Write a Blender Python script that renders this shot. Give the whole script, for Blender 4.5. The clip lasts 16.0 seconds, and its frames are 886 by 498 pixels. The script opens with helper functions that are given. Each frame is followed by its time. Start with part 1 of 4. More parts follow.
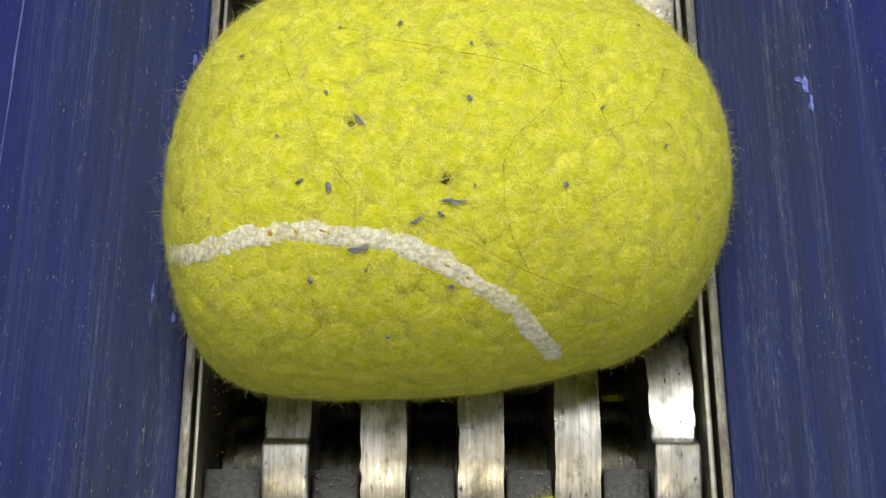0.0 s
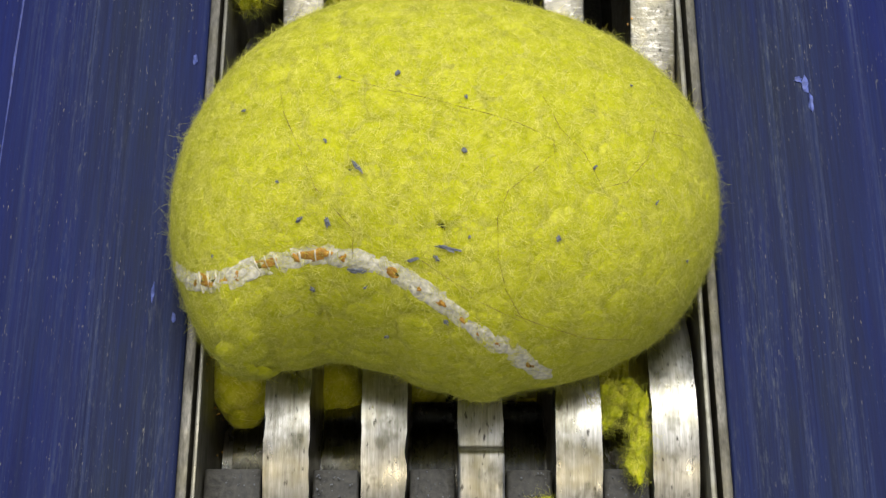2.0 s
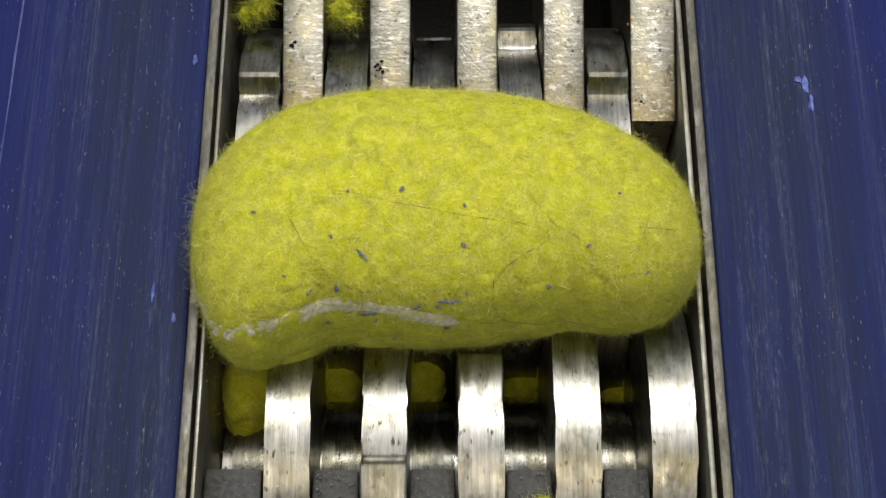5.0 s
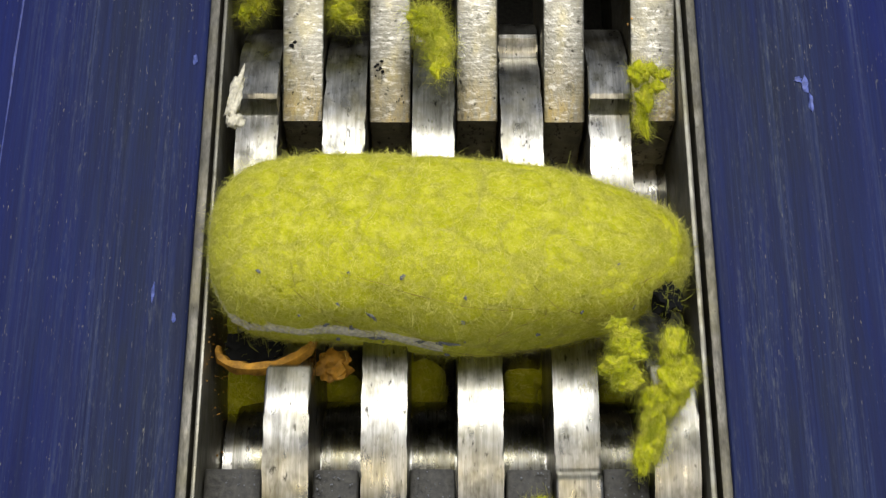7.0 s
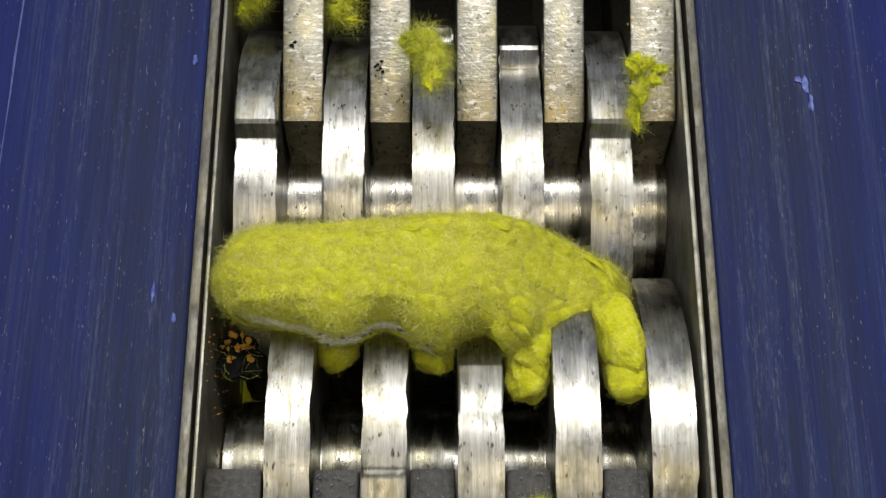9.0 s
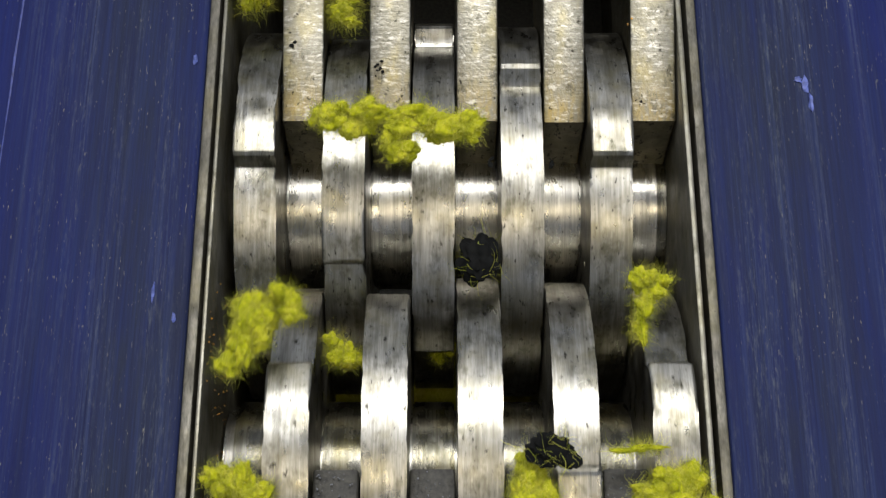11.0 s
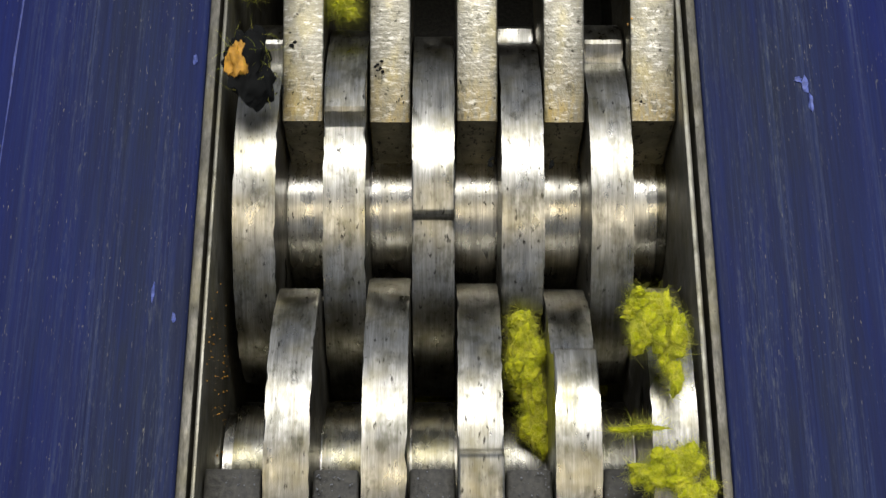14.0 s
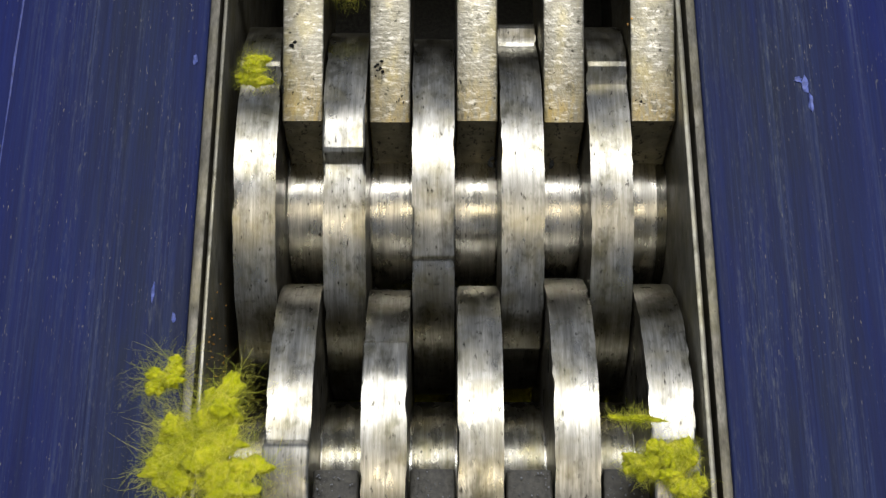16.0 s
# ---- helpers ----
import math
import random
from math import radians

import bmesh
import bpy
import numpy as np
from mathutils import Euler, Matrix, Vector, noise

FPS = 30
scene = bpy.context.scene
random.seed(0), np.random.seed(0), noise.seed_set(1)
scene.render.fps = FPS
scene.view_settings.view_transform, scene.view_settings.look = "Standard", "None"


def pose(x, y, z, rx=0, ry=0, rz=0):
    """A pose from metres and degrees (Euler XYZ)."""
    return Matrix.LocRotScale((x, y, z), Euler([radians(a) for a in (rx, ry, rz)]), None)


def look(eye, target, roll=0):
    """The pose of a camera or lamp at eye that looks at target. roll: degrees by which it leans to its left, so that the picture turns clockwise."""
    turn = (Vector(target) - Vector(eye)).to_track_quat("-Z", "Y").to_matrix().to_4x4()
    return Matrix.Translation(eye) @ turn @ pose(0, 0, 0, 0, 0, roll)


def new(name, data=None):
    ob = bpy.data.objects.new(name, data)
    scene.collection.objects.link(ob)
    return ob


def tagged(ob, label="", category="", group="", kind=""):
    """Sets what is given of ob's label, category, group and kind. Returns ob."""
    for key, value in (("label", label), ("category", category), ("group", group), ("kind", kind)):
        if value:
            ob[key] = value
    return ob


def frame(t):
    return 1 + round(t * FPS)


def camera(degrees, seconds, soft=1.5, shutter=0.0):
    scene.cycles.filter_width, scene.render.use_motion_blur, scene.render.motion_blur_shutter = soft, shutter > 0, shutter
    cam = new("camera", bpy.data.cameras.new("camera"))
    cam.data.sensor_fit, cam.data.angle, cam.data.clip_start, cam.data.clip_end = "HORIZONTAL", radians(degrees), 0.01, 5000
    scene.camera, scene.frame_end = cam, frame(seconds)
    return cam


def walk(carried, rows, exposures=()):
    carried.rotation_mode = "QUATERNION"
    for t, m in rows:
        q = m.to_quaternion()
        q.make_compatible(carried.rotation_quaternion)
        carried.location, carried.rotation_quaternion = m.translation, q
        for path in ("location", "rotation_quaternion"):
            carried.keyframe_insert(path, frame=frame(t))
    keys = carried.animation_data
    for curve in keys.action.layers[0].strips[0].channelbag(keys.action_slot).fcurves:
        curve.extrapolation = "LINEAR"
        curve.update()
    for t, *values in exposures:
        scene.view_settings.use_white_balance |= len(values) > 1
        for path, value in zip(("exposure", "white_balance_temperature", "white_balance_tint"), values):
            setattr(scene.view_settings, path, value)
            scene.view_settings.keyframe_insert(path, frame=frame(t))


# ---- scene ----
cam = camera(32.4, 16.0, soft=1.35, shutter=0.3)
MM = 0.001
# the camera stands still on a stand over the hopper
EYE = (-1.7 * MM, -60.0 * MM, 204.0 * MM)
CAM = pose(*EYE, 24.2, 0, 0)
walk(cam, [(0.0, CAM), (16.0, CAM)],
     exposures=[(0.0, 0.30), (2.0, 0.19), (3.5, 0.09), (6.5, 0.06), (9.2, 0.03), (16.0, -0.03)])

# ---------------------------------------------------------------- world and lamp
world = bpy.data.worlds.new("workshop")
scene.world = world
world.use_nodes = True
world.node_tree.nodes["Background"].inputs[0].default_value = (0.80, 0.86, 1.0, 1)
world.node_tree.nodes["Background"].inputs[1].default_value = 0.42


def area(name, at, to, sx, sy, watts, colour):
    """A lamp of the workshop, above and behind the machine."""
    data = bpy.data.lights.new(name, "AREA")
    data.shape, data.size, data.size_y = "RECTANGLE", sx, sy
    data.energy, data.color = watts, colour
    ob = new(name, data)
    ob.matrix_world = look(at, to)
    return ob


area("bench_lamp", (0.027, 0.30, 0.815), (0, 0.02, 0.02), 0.61, 0.27, 6.6, (1.0, 0.98, 0.95))
area("ceiling_lamp", (-0.036, -0.376, 1.064), (0, 0.02, 0.02), 0.72, 0.20, 2.7, (1.0, 0.86, 0.60))

# ---------------------------------------------------------------- plan (millimetres)
SHAFT = 35.6
BACK_AT, FRONT_AT = (39.5, -4.0), (-2.0, -4.0)      # y and z of the two shafts
PITCH = 12.0          # disc to disc
THICK = 5.7           # disc
BACK_RIM, FRONT_RIM = 28.2, 28.2      # disc radius
BACK_HUB, FRONT_HUB = 11.6, 10.9       # spacer radius
LIP = 25.0            # top edge of the hopper plates
WALL_L, WALL_R = -31.6, 30.6


# ---------------------------------------------------------------- materials
class Mat:
    """Small helper round a node tree."""

    def __init__(self, name):
        self.mat = bpy.data.materials.new(name)
        self.mat.use_nodes = True
        self.tree = self.mat.node_tree
        self.bsdf = self.tree.nodes["Principled BSDF"]

    def node(self, kind, **values):
        n = self.tree.nodes.new(kind)
        for key, value in values.items():
            if key in n.inputs:
                n.inputs[key].default_value = value
        return n

    def link(self, a, b):
        self.tree.links.new(a, b)

    def coords(self, scale=(1, 1, 1), object_space=True):
        tc = self.node("ShaderNodeTexCoord")
        mp = self.node("ShaderNodeMapping")
        mp.inputs["Scale"].default_value = scale
        self.link(tc.outputs["Object" if object_space else "Generated"], mp.inputs["Vector"])
        return mp.outputs["Vector"]

    def noise(self, vec, scale, detail=4.0, rough=0.6):
        n = self.node("ShaderNodeTexNoise", Scale=scale, Detail=detail, Roughness=rough)
        self.link(vec, n.inputs["Vector"])
        return n.outputs["Fac"]

    def ramp(self, fac, stops):
        r = self.node("ShaderNodeValToRGB")
        el = r.color_ramp.elements
        while len(el) < len(stops):
            el.new(0.5)
        for e, (p, c) in zip(el, stops):
            e.position = p
            e.color = (*c, 1) if len(c) == 3 else c
        self.link(fac, r.inputs["Fac"])
        return r.outputs["Color"]

    def mix(self, fac, a, b, blend="MIX"):
        m = self.node("ShaderNodeMix")
        m.data_type, m.blend_type = "RGBA", blend
        for sock, v in ((m.inputs[0], fac), (m.inputs[6], a), (m.inputs[7], b)):
            if isinstance(v, (int, float)):
                sock.default_value = v
            elif isinstance(v, tuple):
                sock.default_value = (*v, 1)
            else:
                self.link(v, sock)
        return m.outputs[2]

    def bump(self, height, strength, distance):
        b = self.node("ShaderNodeBump", Strength=strength, Distance=distance)
        self.link(height, b.inputs["Height"])
        self.link(b.outputs["Normal"], self.bsdf.inputs["Normal"])

    def set(self, **values):
        for key, value in values.items():
            sock = self.bsdf.inputs[key.replace("_", " ")]
            if isinstance(value, (int, float)):
                sock.default_value = value
            elif isinstance(value, tuple):
                sock.default_value = (*value, 1)
            else:
                self.link(value, sock)
        return self


def grey(v):
    return (v, v, v)


def metal(name, dark, light, rough, scale, stain=0.4, nick=0.66, metallic=1.0, soil=0.25):
    """Ground steel: long scratches along the given axis, brown stains, dull smears and small dark nicks."""
    m = Mat(name)
    fine = m.noise(m.coords(scale), 1.0, 6, 0.7)
    wide = m.noise(m.coords(tuple(s * 0.22 for s in scale)), 1.0, 4, 0.6)
    blot = m.noise(m.coords((1, 1, 1)), 170.0, 5, 0.65)
    smear = m.noise(m.coords((1.0, 0.5, 0.5)), 420.0, 4, 0.6)
    pits = m.noise(m.coords((1.0, 0.5, 0.5)), 1700.0, 3, 0.55)
    col = m.ramp(fine, [(0.28, dark), (0.72, light)])
    col = m.mix(m.ramp(wide, [(0.35, grey(0.45)), (0.6, grey(0))]), col, tuple(v * 0.55 for v in dark))
    col = m.mix(m.ramp(blot, [(0.45, grey(0)), (0.72, grey(stain))]), col, (0.185, 0.162, 0.075))
    col = m.mix(m.ramp(pits, [(nick, grey(0)), (nick + 0.05, grey(0.9))]), col, (0.03, 0.028, 0.024))
    dirt = m.noise(m.coords((1.0, 0.7, 0.7)), 330.0, 6, 0.7)
    col = m.mix(m.ramp(dirt, [(0.52, grey(0)), (0.64, grey(soil))]), col, (0.075, 0.072, 0.045))
    scar = m.noise(m.coords((0.35, 1.0, 1.0)), 1500.0, 5, 0.7)
    col = m.mix(m.ramp(scar, [(0.62, grey(0)), (0.68, grey(soil))]), col, (0.05, 0.047, 0.035))
    r = m.ramp(smear, [(0.3, grey(max(0.05, rough - 0.08))), (0.7, grey(rough + 0.16))])
    m.set(Base_Color=col, Metallic=metallic, Roughness=r)
    m.bump(m.mix(0.4, fine, smear), 0.4, 0.00018)
    return m.mat


STEEL = metal("ground_steel", (0.21, 0.205, 0.18), (0.55, 0.54, 0.505), 0.31, (2400, 150, 150), 0.75, 0.645, soil=0.6)
HUBSTEEL = metal("turned_steel", (0.34, 0.33, 0.30), (0.78, 0.76, 0.70), 0.25, (3600, 140, 140), 0.6)
# stained turned steel, its colour darkened for the ball's shade on the front spacers
DARKHUB = metal("darkened_stained_steel", (0.09, 0.088, 0.075), (0.33, 0.32, 0.28), 0.24, (3600, 140, 140), 0.8, soil=0.7)


def bar_steel():
    """Milled steel bar: curved cutter marks, golden rub patches, scratches, pits and dark dirt."""
    m = Mat("milled_steel")
    wide = m.noise(m.coords((1, 1, 1)), 210.0, 4, 0.6)
    gold = m.noise(m.coords((1, 0.4, 1)), 260.0, 4, 0.6)
    fine = m.noise(m.coords((520, 2600, 900)), 1.0, 6, 0.75)
    warp = m.noise(m.coords((700, 1500, 1000)), 1.0, 6, 0.7)
    pits = m.noise(m.coords((1, 1, 1)), 900.0, 4, 0.7)
    ring = m.node("ShaderNodeTexWave", Scale=430.0, Distortion=11.0, Detail=4.0)
    ring.wave_type, ring.rings_direction = "RINGS", "Z"
    ring.inputs["Detail Scale"].default_value = 2.5
    shift = m.node("ShaderNodeMapping")
    shift.inputs["Location"].default_value = (0.012, -0.004, 0)
    m.link(m.coords(), shift.inputs["Vector"])
    m.link(shift.outputs["Vector"], ring.inputs["Vector"])
    arcs = ring.outputs["Fac"]
    col = m.ramp(fine, [(0.3, (0.10, 0.097, 0.078)), (0.7, (0.33, 0.315, 0.262))])
    col = m.mix(m.ramp(gold, [(0.48, grey(0)), (0.66, grey(0.6))]), col, (0.31, 0.265, 0.12))
    # the front end of each finger is rubbed to a golden brown, in streaks along it
    sep = m.node("ShaderNodeSeparateXYZ")
    m.link(m.coords(), sep.inputs[0])
    rubbed = m.noise(m.coords((1900, 160, 900)), 1.0, 5, 0.7)
    front = m.mix(m.ramp(rubbed, [(0.40, grey(0.1)), (0.60, grey(0.9))]), (0, 0, 0),
                  m.ramp(sep.outputs["Y"], [(0.0075, grey(1)), (0.0135, grey(0))]))
    col = m.mix(front, col, (0.29, 0.222, 0.085))
    dirt = m.noise(m.coords((1.0, 0.6, 1.0)), 420.0, 6, 0.7)
    col = m.mix(m.ramp(dirt, [(0.56, grey(0)), (0.66, grey(0.8))]), col, (0.06, 0.056, 0.04))
    col = m.mix(m.ramp(wide, [(0.48, grey(0)), (0.66, grey(0.7))]), col, (0.17, 0.16, 0.125))
    seen = m.mix(m.ramp(gold, [(0.40, grey(1)), (0.54, grey(0.0))]), (0, 0, 0), m.ramp(arcs, [(0.02, grey(0.45)), (0.22, grey(0))]))
    col = m.mix(seen, col, (0.13, 0.12, 0.085))
    col = m.mix(m.ramp(warp, [(0.54, grey(0)), (0.66, grey(0.45))]), col, (0.74, 0.72, 0.66))
    col = m.mix(m.ramp(pits, [(0.32, grey(0.9)), (0.37, grey(0))]), col, (0.03, 0.028, 0.022))
    m.set(Base_Color=col, Metallic=1.0, Roughness=m.ramp(wide, [(0.3, grey(0.3)), (0.7, grey(0.46))]))
    m.bump(m.mix(0.25, fine, arcs), 0.3, 0.00012)
    return m.mat


BARSTEEL = bar_steel()
BARFACE = metal("dirty_sawn_steel", (0.13, 0.12, 0.085), (0.34, 0.31, 0.22), 0.55, (500, 500, 500), 0.5, 0.6, 0.7)
PLATE = metal("cut_steel_plate", (0.13, 0.127, 0.105), (0.34, 0.33, 0.28), 0.42, (900, 200, 900), 0.6, 0.70, 0.75, soil=0.6)
EDGE = metal("sawn_steel_edge", (0.06, 0.058, 0.05), (0.20, 0.19, 0.165), 0.5, (2500, 700, 900), 0.3, 0.70)


def blue_paint():
    """Old blue paint, scratched along the board, with grey grime rubbed in along the hopper."""
    m = Mat("scratched_blue_paint")
    streak = m.noise(m.coords((420, 9, 420)), 1.0, 6, 0.75)
    fine = m.noise(m.coords((1500, 34, 1500)), 1.0, 6, 0.75)
    hair = m.noise(m.coords((2600, 22, 2600)), 1.0, 8, 0.8)
    wear = m.noise(m.coords((90, 14, 90)), 1.0, 5, 0.65)
    scuff = m.noise(m.coords((3100, 420, 3100)), 1.0, 5, 0.7)
    lane = m.noise(m.coords((380, 10, 380)), 1.0, 3, 0.6)
    speck = m.noise(m.coords((5200, 900, 5200)), 1.0, 2, 0.5)
    zone = m.noise(m.coords((45, 45, 45)), 1.0, 3, 0.6)
    col = m.ramp(streak, [(0.3, (0.0040, 0.0076, 0.062)), (0.70, (0.0070, 0.0134, 0.115))])
    sep = m.node("ShaderNodeSeparateXYZ")
    m.link(m.coords(), sep.inputs[0])
    far = m.node("ShaderNodeMath")
    far.operation = "ABSOLUTE"
    m.link(sep.outputs["X"], far.inputs[0])
    near = m.ramp(far.outputs[0], [(0.033, grey(0.7)), (0.042, grey(0.9)), (0.052, grey(0.5)), (0.064, grey(0.08))])
    grime = m.mix(m.ramp(wear, [(0.32, grey(0.25)), (0.58, grey(1.0))]), (0, 0, 0), near)
    col = m.mix(grime, col, m.ramp(fine, [(0.3, (0.009, 0.0125, 0.026)), (0.70, (0.026, 0.034, 0.056))]))
    col = m.mix(m.ramp(fine, [(0.47, grey(0)), (0.70, grey(0.34))]), col, (0.015, 0.029, 0.13))
    worn = m.ramp(lane, [(0.46, grey(0.0)), (0.62, grey(1.0))])
    col = m.mix(m.mix(m.ramp(hair, [(0.46, grey(0)), (0.62, grey(0.5))]), (0, 0, 0), worn), col, (0.050, 0.068, 0.145))
    rub = m.mix(worn, (0, 0, 0), near)
    col = m.mix(m.mix(m.ramp(scuff, [(0.52, grey(0)), (0.68, grey(0.6))]), (0, 0, 0), rub), col, (0.10, 0.115, 0.13))
    dots = m.mix(m.ramp(speck, [(0.69, grey(0)), (0.75, grey(0.5))]), (0, 0, 0), m.ramp(zone, [(0.42, grey(0.1)), (0.62, grey(1))]))
    col = m.mix(dots, col, (0.34, 0.32, 0.25))
    m.set(Base_Color=col, Roughness=m.ramp(fine, [(0.3, grey(0.42)), (0.7, grey(0.7))]), Specular_IOR_Level=0.10)
    m.bump(m.mix(0.5, streak, fine), 0.6, 0.0005)
    return m.mat


BLUE = blue_paint()


def felt(name, a, b, c):
    """Matted felt; each piece takes its own cut of the grain."""
    m = Mat(name)
    info = m.node("ShaderNodeObjectInfo")
    cut = m.node("ShaderNodeVectorMath", Scale=0.9)
    cut.operation = "SCALE"
    cut.inputs[0].default_value = (1.0, 1.7, 0.6)
    m.link(info.outputs["Random"], cut.inputs["Scale"])
    place = m.node("ShaderNodeVectorMath")
    m.link(m.coords(), place.inputs[0])
    m.link(cut.outputs[0], place.inputs[1])
    vec = place.outputs[0]
    big = m.noise(vec, 620.0, 4, 0.65)
    small = m.noise(vec, 2300.0, 3, 0.6)
    col = m.ramp(m.mix(0.35, big, small), [(0.26, a), (0.5, b), (0.76, c)])
    m.set(Base_Color=col, Roughness=0.9, Sheen_Weight=0.06, Sheen_Roughness=0.5, Specular_IOR_Level=0.08)
    m.bump(m.mix(0.85, big, small), 0.6, 0.0004)
    return m.mat


FELT = felt("yellow_felt", (0.28, 0.305, 0.005), (0.48, 0.48, 0.016), (0.68, 0.65, 0.11))


def fibre(name, a, b):
    m = Mat(name)
    geo = m.node("ShaderNodeNewGeometry")
    clump = m.noise(m.coords(), 420.0, 3, 0.6)
    pick = m.mix(0.5, geo.outputs["Random Per Island"], m.ramp(clump, [(0.34, grey(0)), (0.66, grey(1))]))
    col = m.ramp(pick, [(0.1, a), (0.9, b)])
    m.set(Base_Color=col, Roughness=0.85, Specular_IOR_Level=0.1)
    # light passes through the thin fibres
    glow = m.node("ShaderNodeBsdfTranslucent")
    m.link(col, glow.inputs["Color"])
    both = m.node("ShaderNodeMixShader")
    both.inputs[0].default_value = 0.45
    m.link(m.bsdf.outputs[0], both.inputs[1])
    m.link(glow.outputs[0], both.inputs[2])
    m.link(both.outputs[0], m.tree.nodes["Material Output"].inputs["Surface"])
    return m.mat


FIBRE = fibre("yellow_fibre", (0.40, 0.42, 0.009), (0.97, 0.92, 0.32))
TORN = felt("torn_yellow_felt", (0.12, 0.15, 0.004), (0.46, 0.48, 0.012), (0.74, 0.66, 0.07))
TORNFIBRE = fibre("torn_yellow_fibre", (0.24, 0.30, 0.008), (0.95, 0.90, 0.20))


def plain(name, col, rough=0.7, var=0.25, scale=600.0, gloss=0.5):
    m = Mat(name)
    n = m.noise(m.coords(), scale, 4, 0.6)
    lo = tuple(v * (1 - var) for v in col)
    hi = tuple(min(1, v * (1 + var)) for v in col)
    m.set(Base_Color=m.ramp(n, [(0.3, lo), (0.7, hi)]), Roughness=rough, Specular_IOR_Level=gloss)
    m.bump(n, 0.4, 0.0003)
    return m.mat


SEAM = plain("white_seam_rubber", (0.57, 0.54, 0.43), 0.9, 0.4, 1500, 0.1)
RUBBER = plain("orange_brown_rubber", (0.42, 0.21, 0.02), 0.7, 0.6, 700)
# one near-black colour for the front blocks, the floor and the bench
NEARBLACK = plain("near_black_steel", (0.022, 0.021, 0.0165), 0.5, 0.9, 1400, 0.35)
BLACK = plain("black_rubber", (0.005, 0.0055, 0.0055), 0.8, 0.6, 500, 0.12)
LINT = plain("grey_blue_lint", (0.15, 0.16, 0.18), 0.9, 0.5, 900)
CHIP = plain("torn_blue_paint", (0.08, 0.11, 0.34), 0.6, 0.7, 900)
SCRATCH = plain("scratched_blue", (0.030, 0.045, 0.19), 0.6, 0.5, 900)
HAIR = plain("dark_hair", (0.20, 0.15, 0.015), 0.6, 0.3, 500)


# ---------------------------------------------------------------- mesh helpers
def finish(bm, name, mats, smooth=0.0):
    me = bpy.data.meshes.new(name)
    bmesh.ops.recalc_face_normals(bm, faces=bm.faces)
    bm.to_mesh(me)
    bm.free()
    for m in (mats if isinstance(mats, (list, tuple)) else [mats]):
        me.materials.append(m)
    if smooth:
        me.polygons.foreach_set("use_smooth", [True] * len(me.polygons))
        me.set_sharp_from_angle(angle=radians(smooth))
    return me


def part(name, bm, material, parent, label="", smooth=35.0):
    ob = new(name, finish(bm, name, material, smooth))
    ob.parent = parent
    if label:
        tagged(ob, label)
    return ob


def thing(name, label, category, m=Matrix(), group="", kind=""):
    ob = new(name)
    ob.empty_display_size = 0.01
    ob.matrix_world = m
    return tagged(ob, label, category, group, kind)


def box(bm, x0, x1, y0, y1, z0, z1, bevel=0.0, segments=2):
    """A box in millimetres, with bevelled edges."""
    m = Matrix.Translation(((x0 + x1) / 2 * MM, (y0 + y1) / 2 * MM, (z0 + z1) / 2 * MM))
    m = m @ Matrix.Diagonal(((x1 - x0) * MM, (y1 - y0) * MM, (z1 - z0) * MM, 1))
    got = bmesh.ops.create_cube(bm, size=1, matrix=m)
    if bevel:
        edges = {e for v in got["verts"] for e in v.link_edges}
        bmesh.ops.bevel(bm, geom=list(edges), offset=bevel * MM, segments=segments, affect="EDGES", profile=0.5)
    return bm


def prism(bm, outline, x0, x1, bevel=0.25):
    """A flat outline of (y, z) in millimetres, made solid from x0 to x1."""
    ring = [[bm.verts.new((x * MM, y * MM, z * MM)) for y, z in outline] for x in (x0, x1)]
    n = len(outline)
    caps = [bm.faces.new(ring[0][::-1]), bm.faces.new(ring[1])]
    for i in range(n):
        bm.faces.new((ring[0][i], ring[0][(i + 1) % n], ring[1][(i + 1) % n], ring[1][i]))
    if bevel:
        edges = {e for f in caps for e in f.edges}
        bmesh.ops.bevel(bm, geom=list(edges), offset=bevel * MM, segments=2, affect="EDGES", profile=0.5)
    return bm


# ---------------------------------------------------------------- hopper
def plate(name, label, x0, x1, z1, mat, bev=0.2):
    bm = box(bmesh.new(), x0, x1, -95, 125, -60, z1, bev)
    return tagged(new(name, finish(bm, name, mat, 40)), label, "steel plate", kind="structure")


plate("wall_liner_west", "thin bright steel liner inside the hopper", WALL_L - 0.6, WALL_L, LIP - 0.6, PLATE, 0.25)
plate("wall_plate_west", "sawn grey steel hopper plate beside blue board", WALL_L - 2.3, WALL_L - 0.95, LIP, EDGE, 0.2)
plate("wall_liner_east", "thin bright steel liner inside the hopper", WALL_R, WALL_R + 0.8, LIP - 0.6, PLATE, 0.25)
plate("wall_plate_east", "sawn grey steel hopper plate beside blue board", WALL_R + 1.3, WALL_R + 2.6, LIP, EDGE, 0.2)


def board(name, x0, x1):
    bm = box(bmesh.new(), x0, x1, -160, 260, -40, LIP + 0.3, 0.6, 3)
    return tagged(new(name, finish(bm, name, BLUE, 40)), "blue painted board with long scratches and grime",
                  "board", kind="structure")


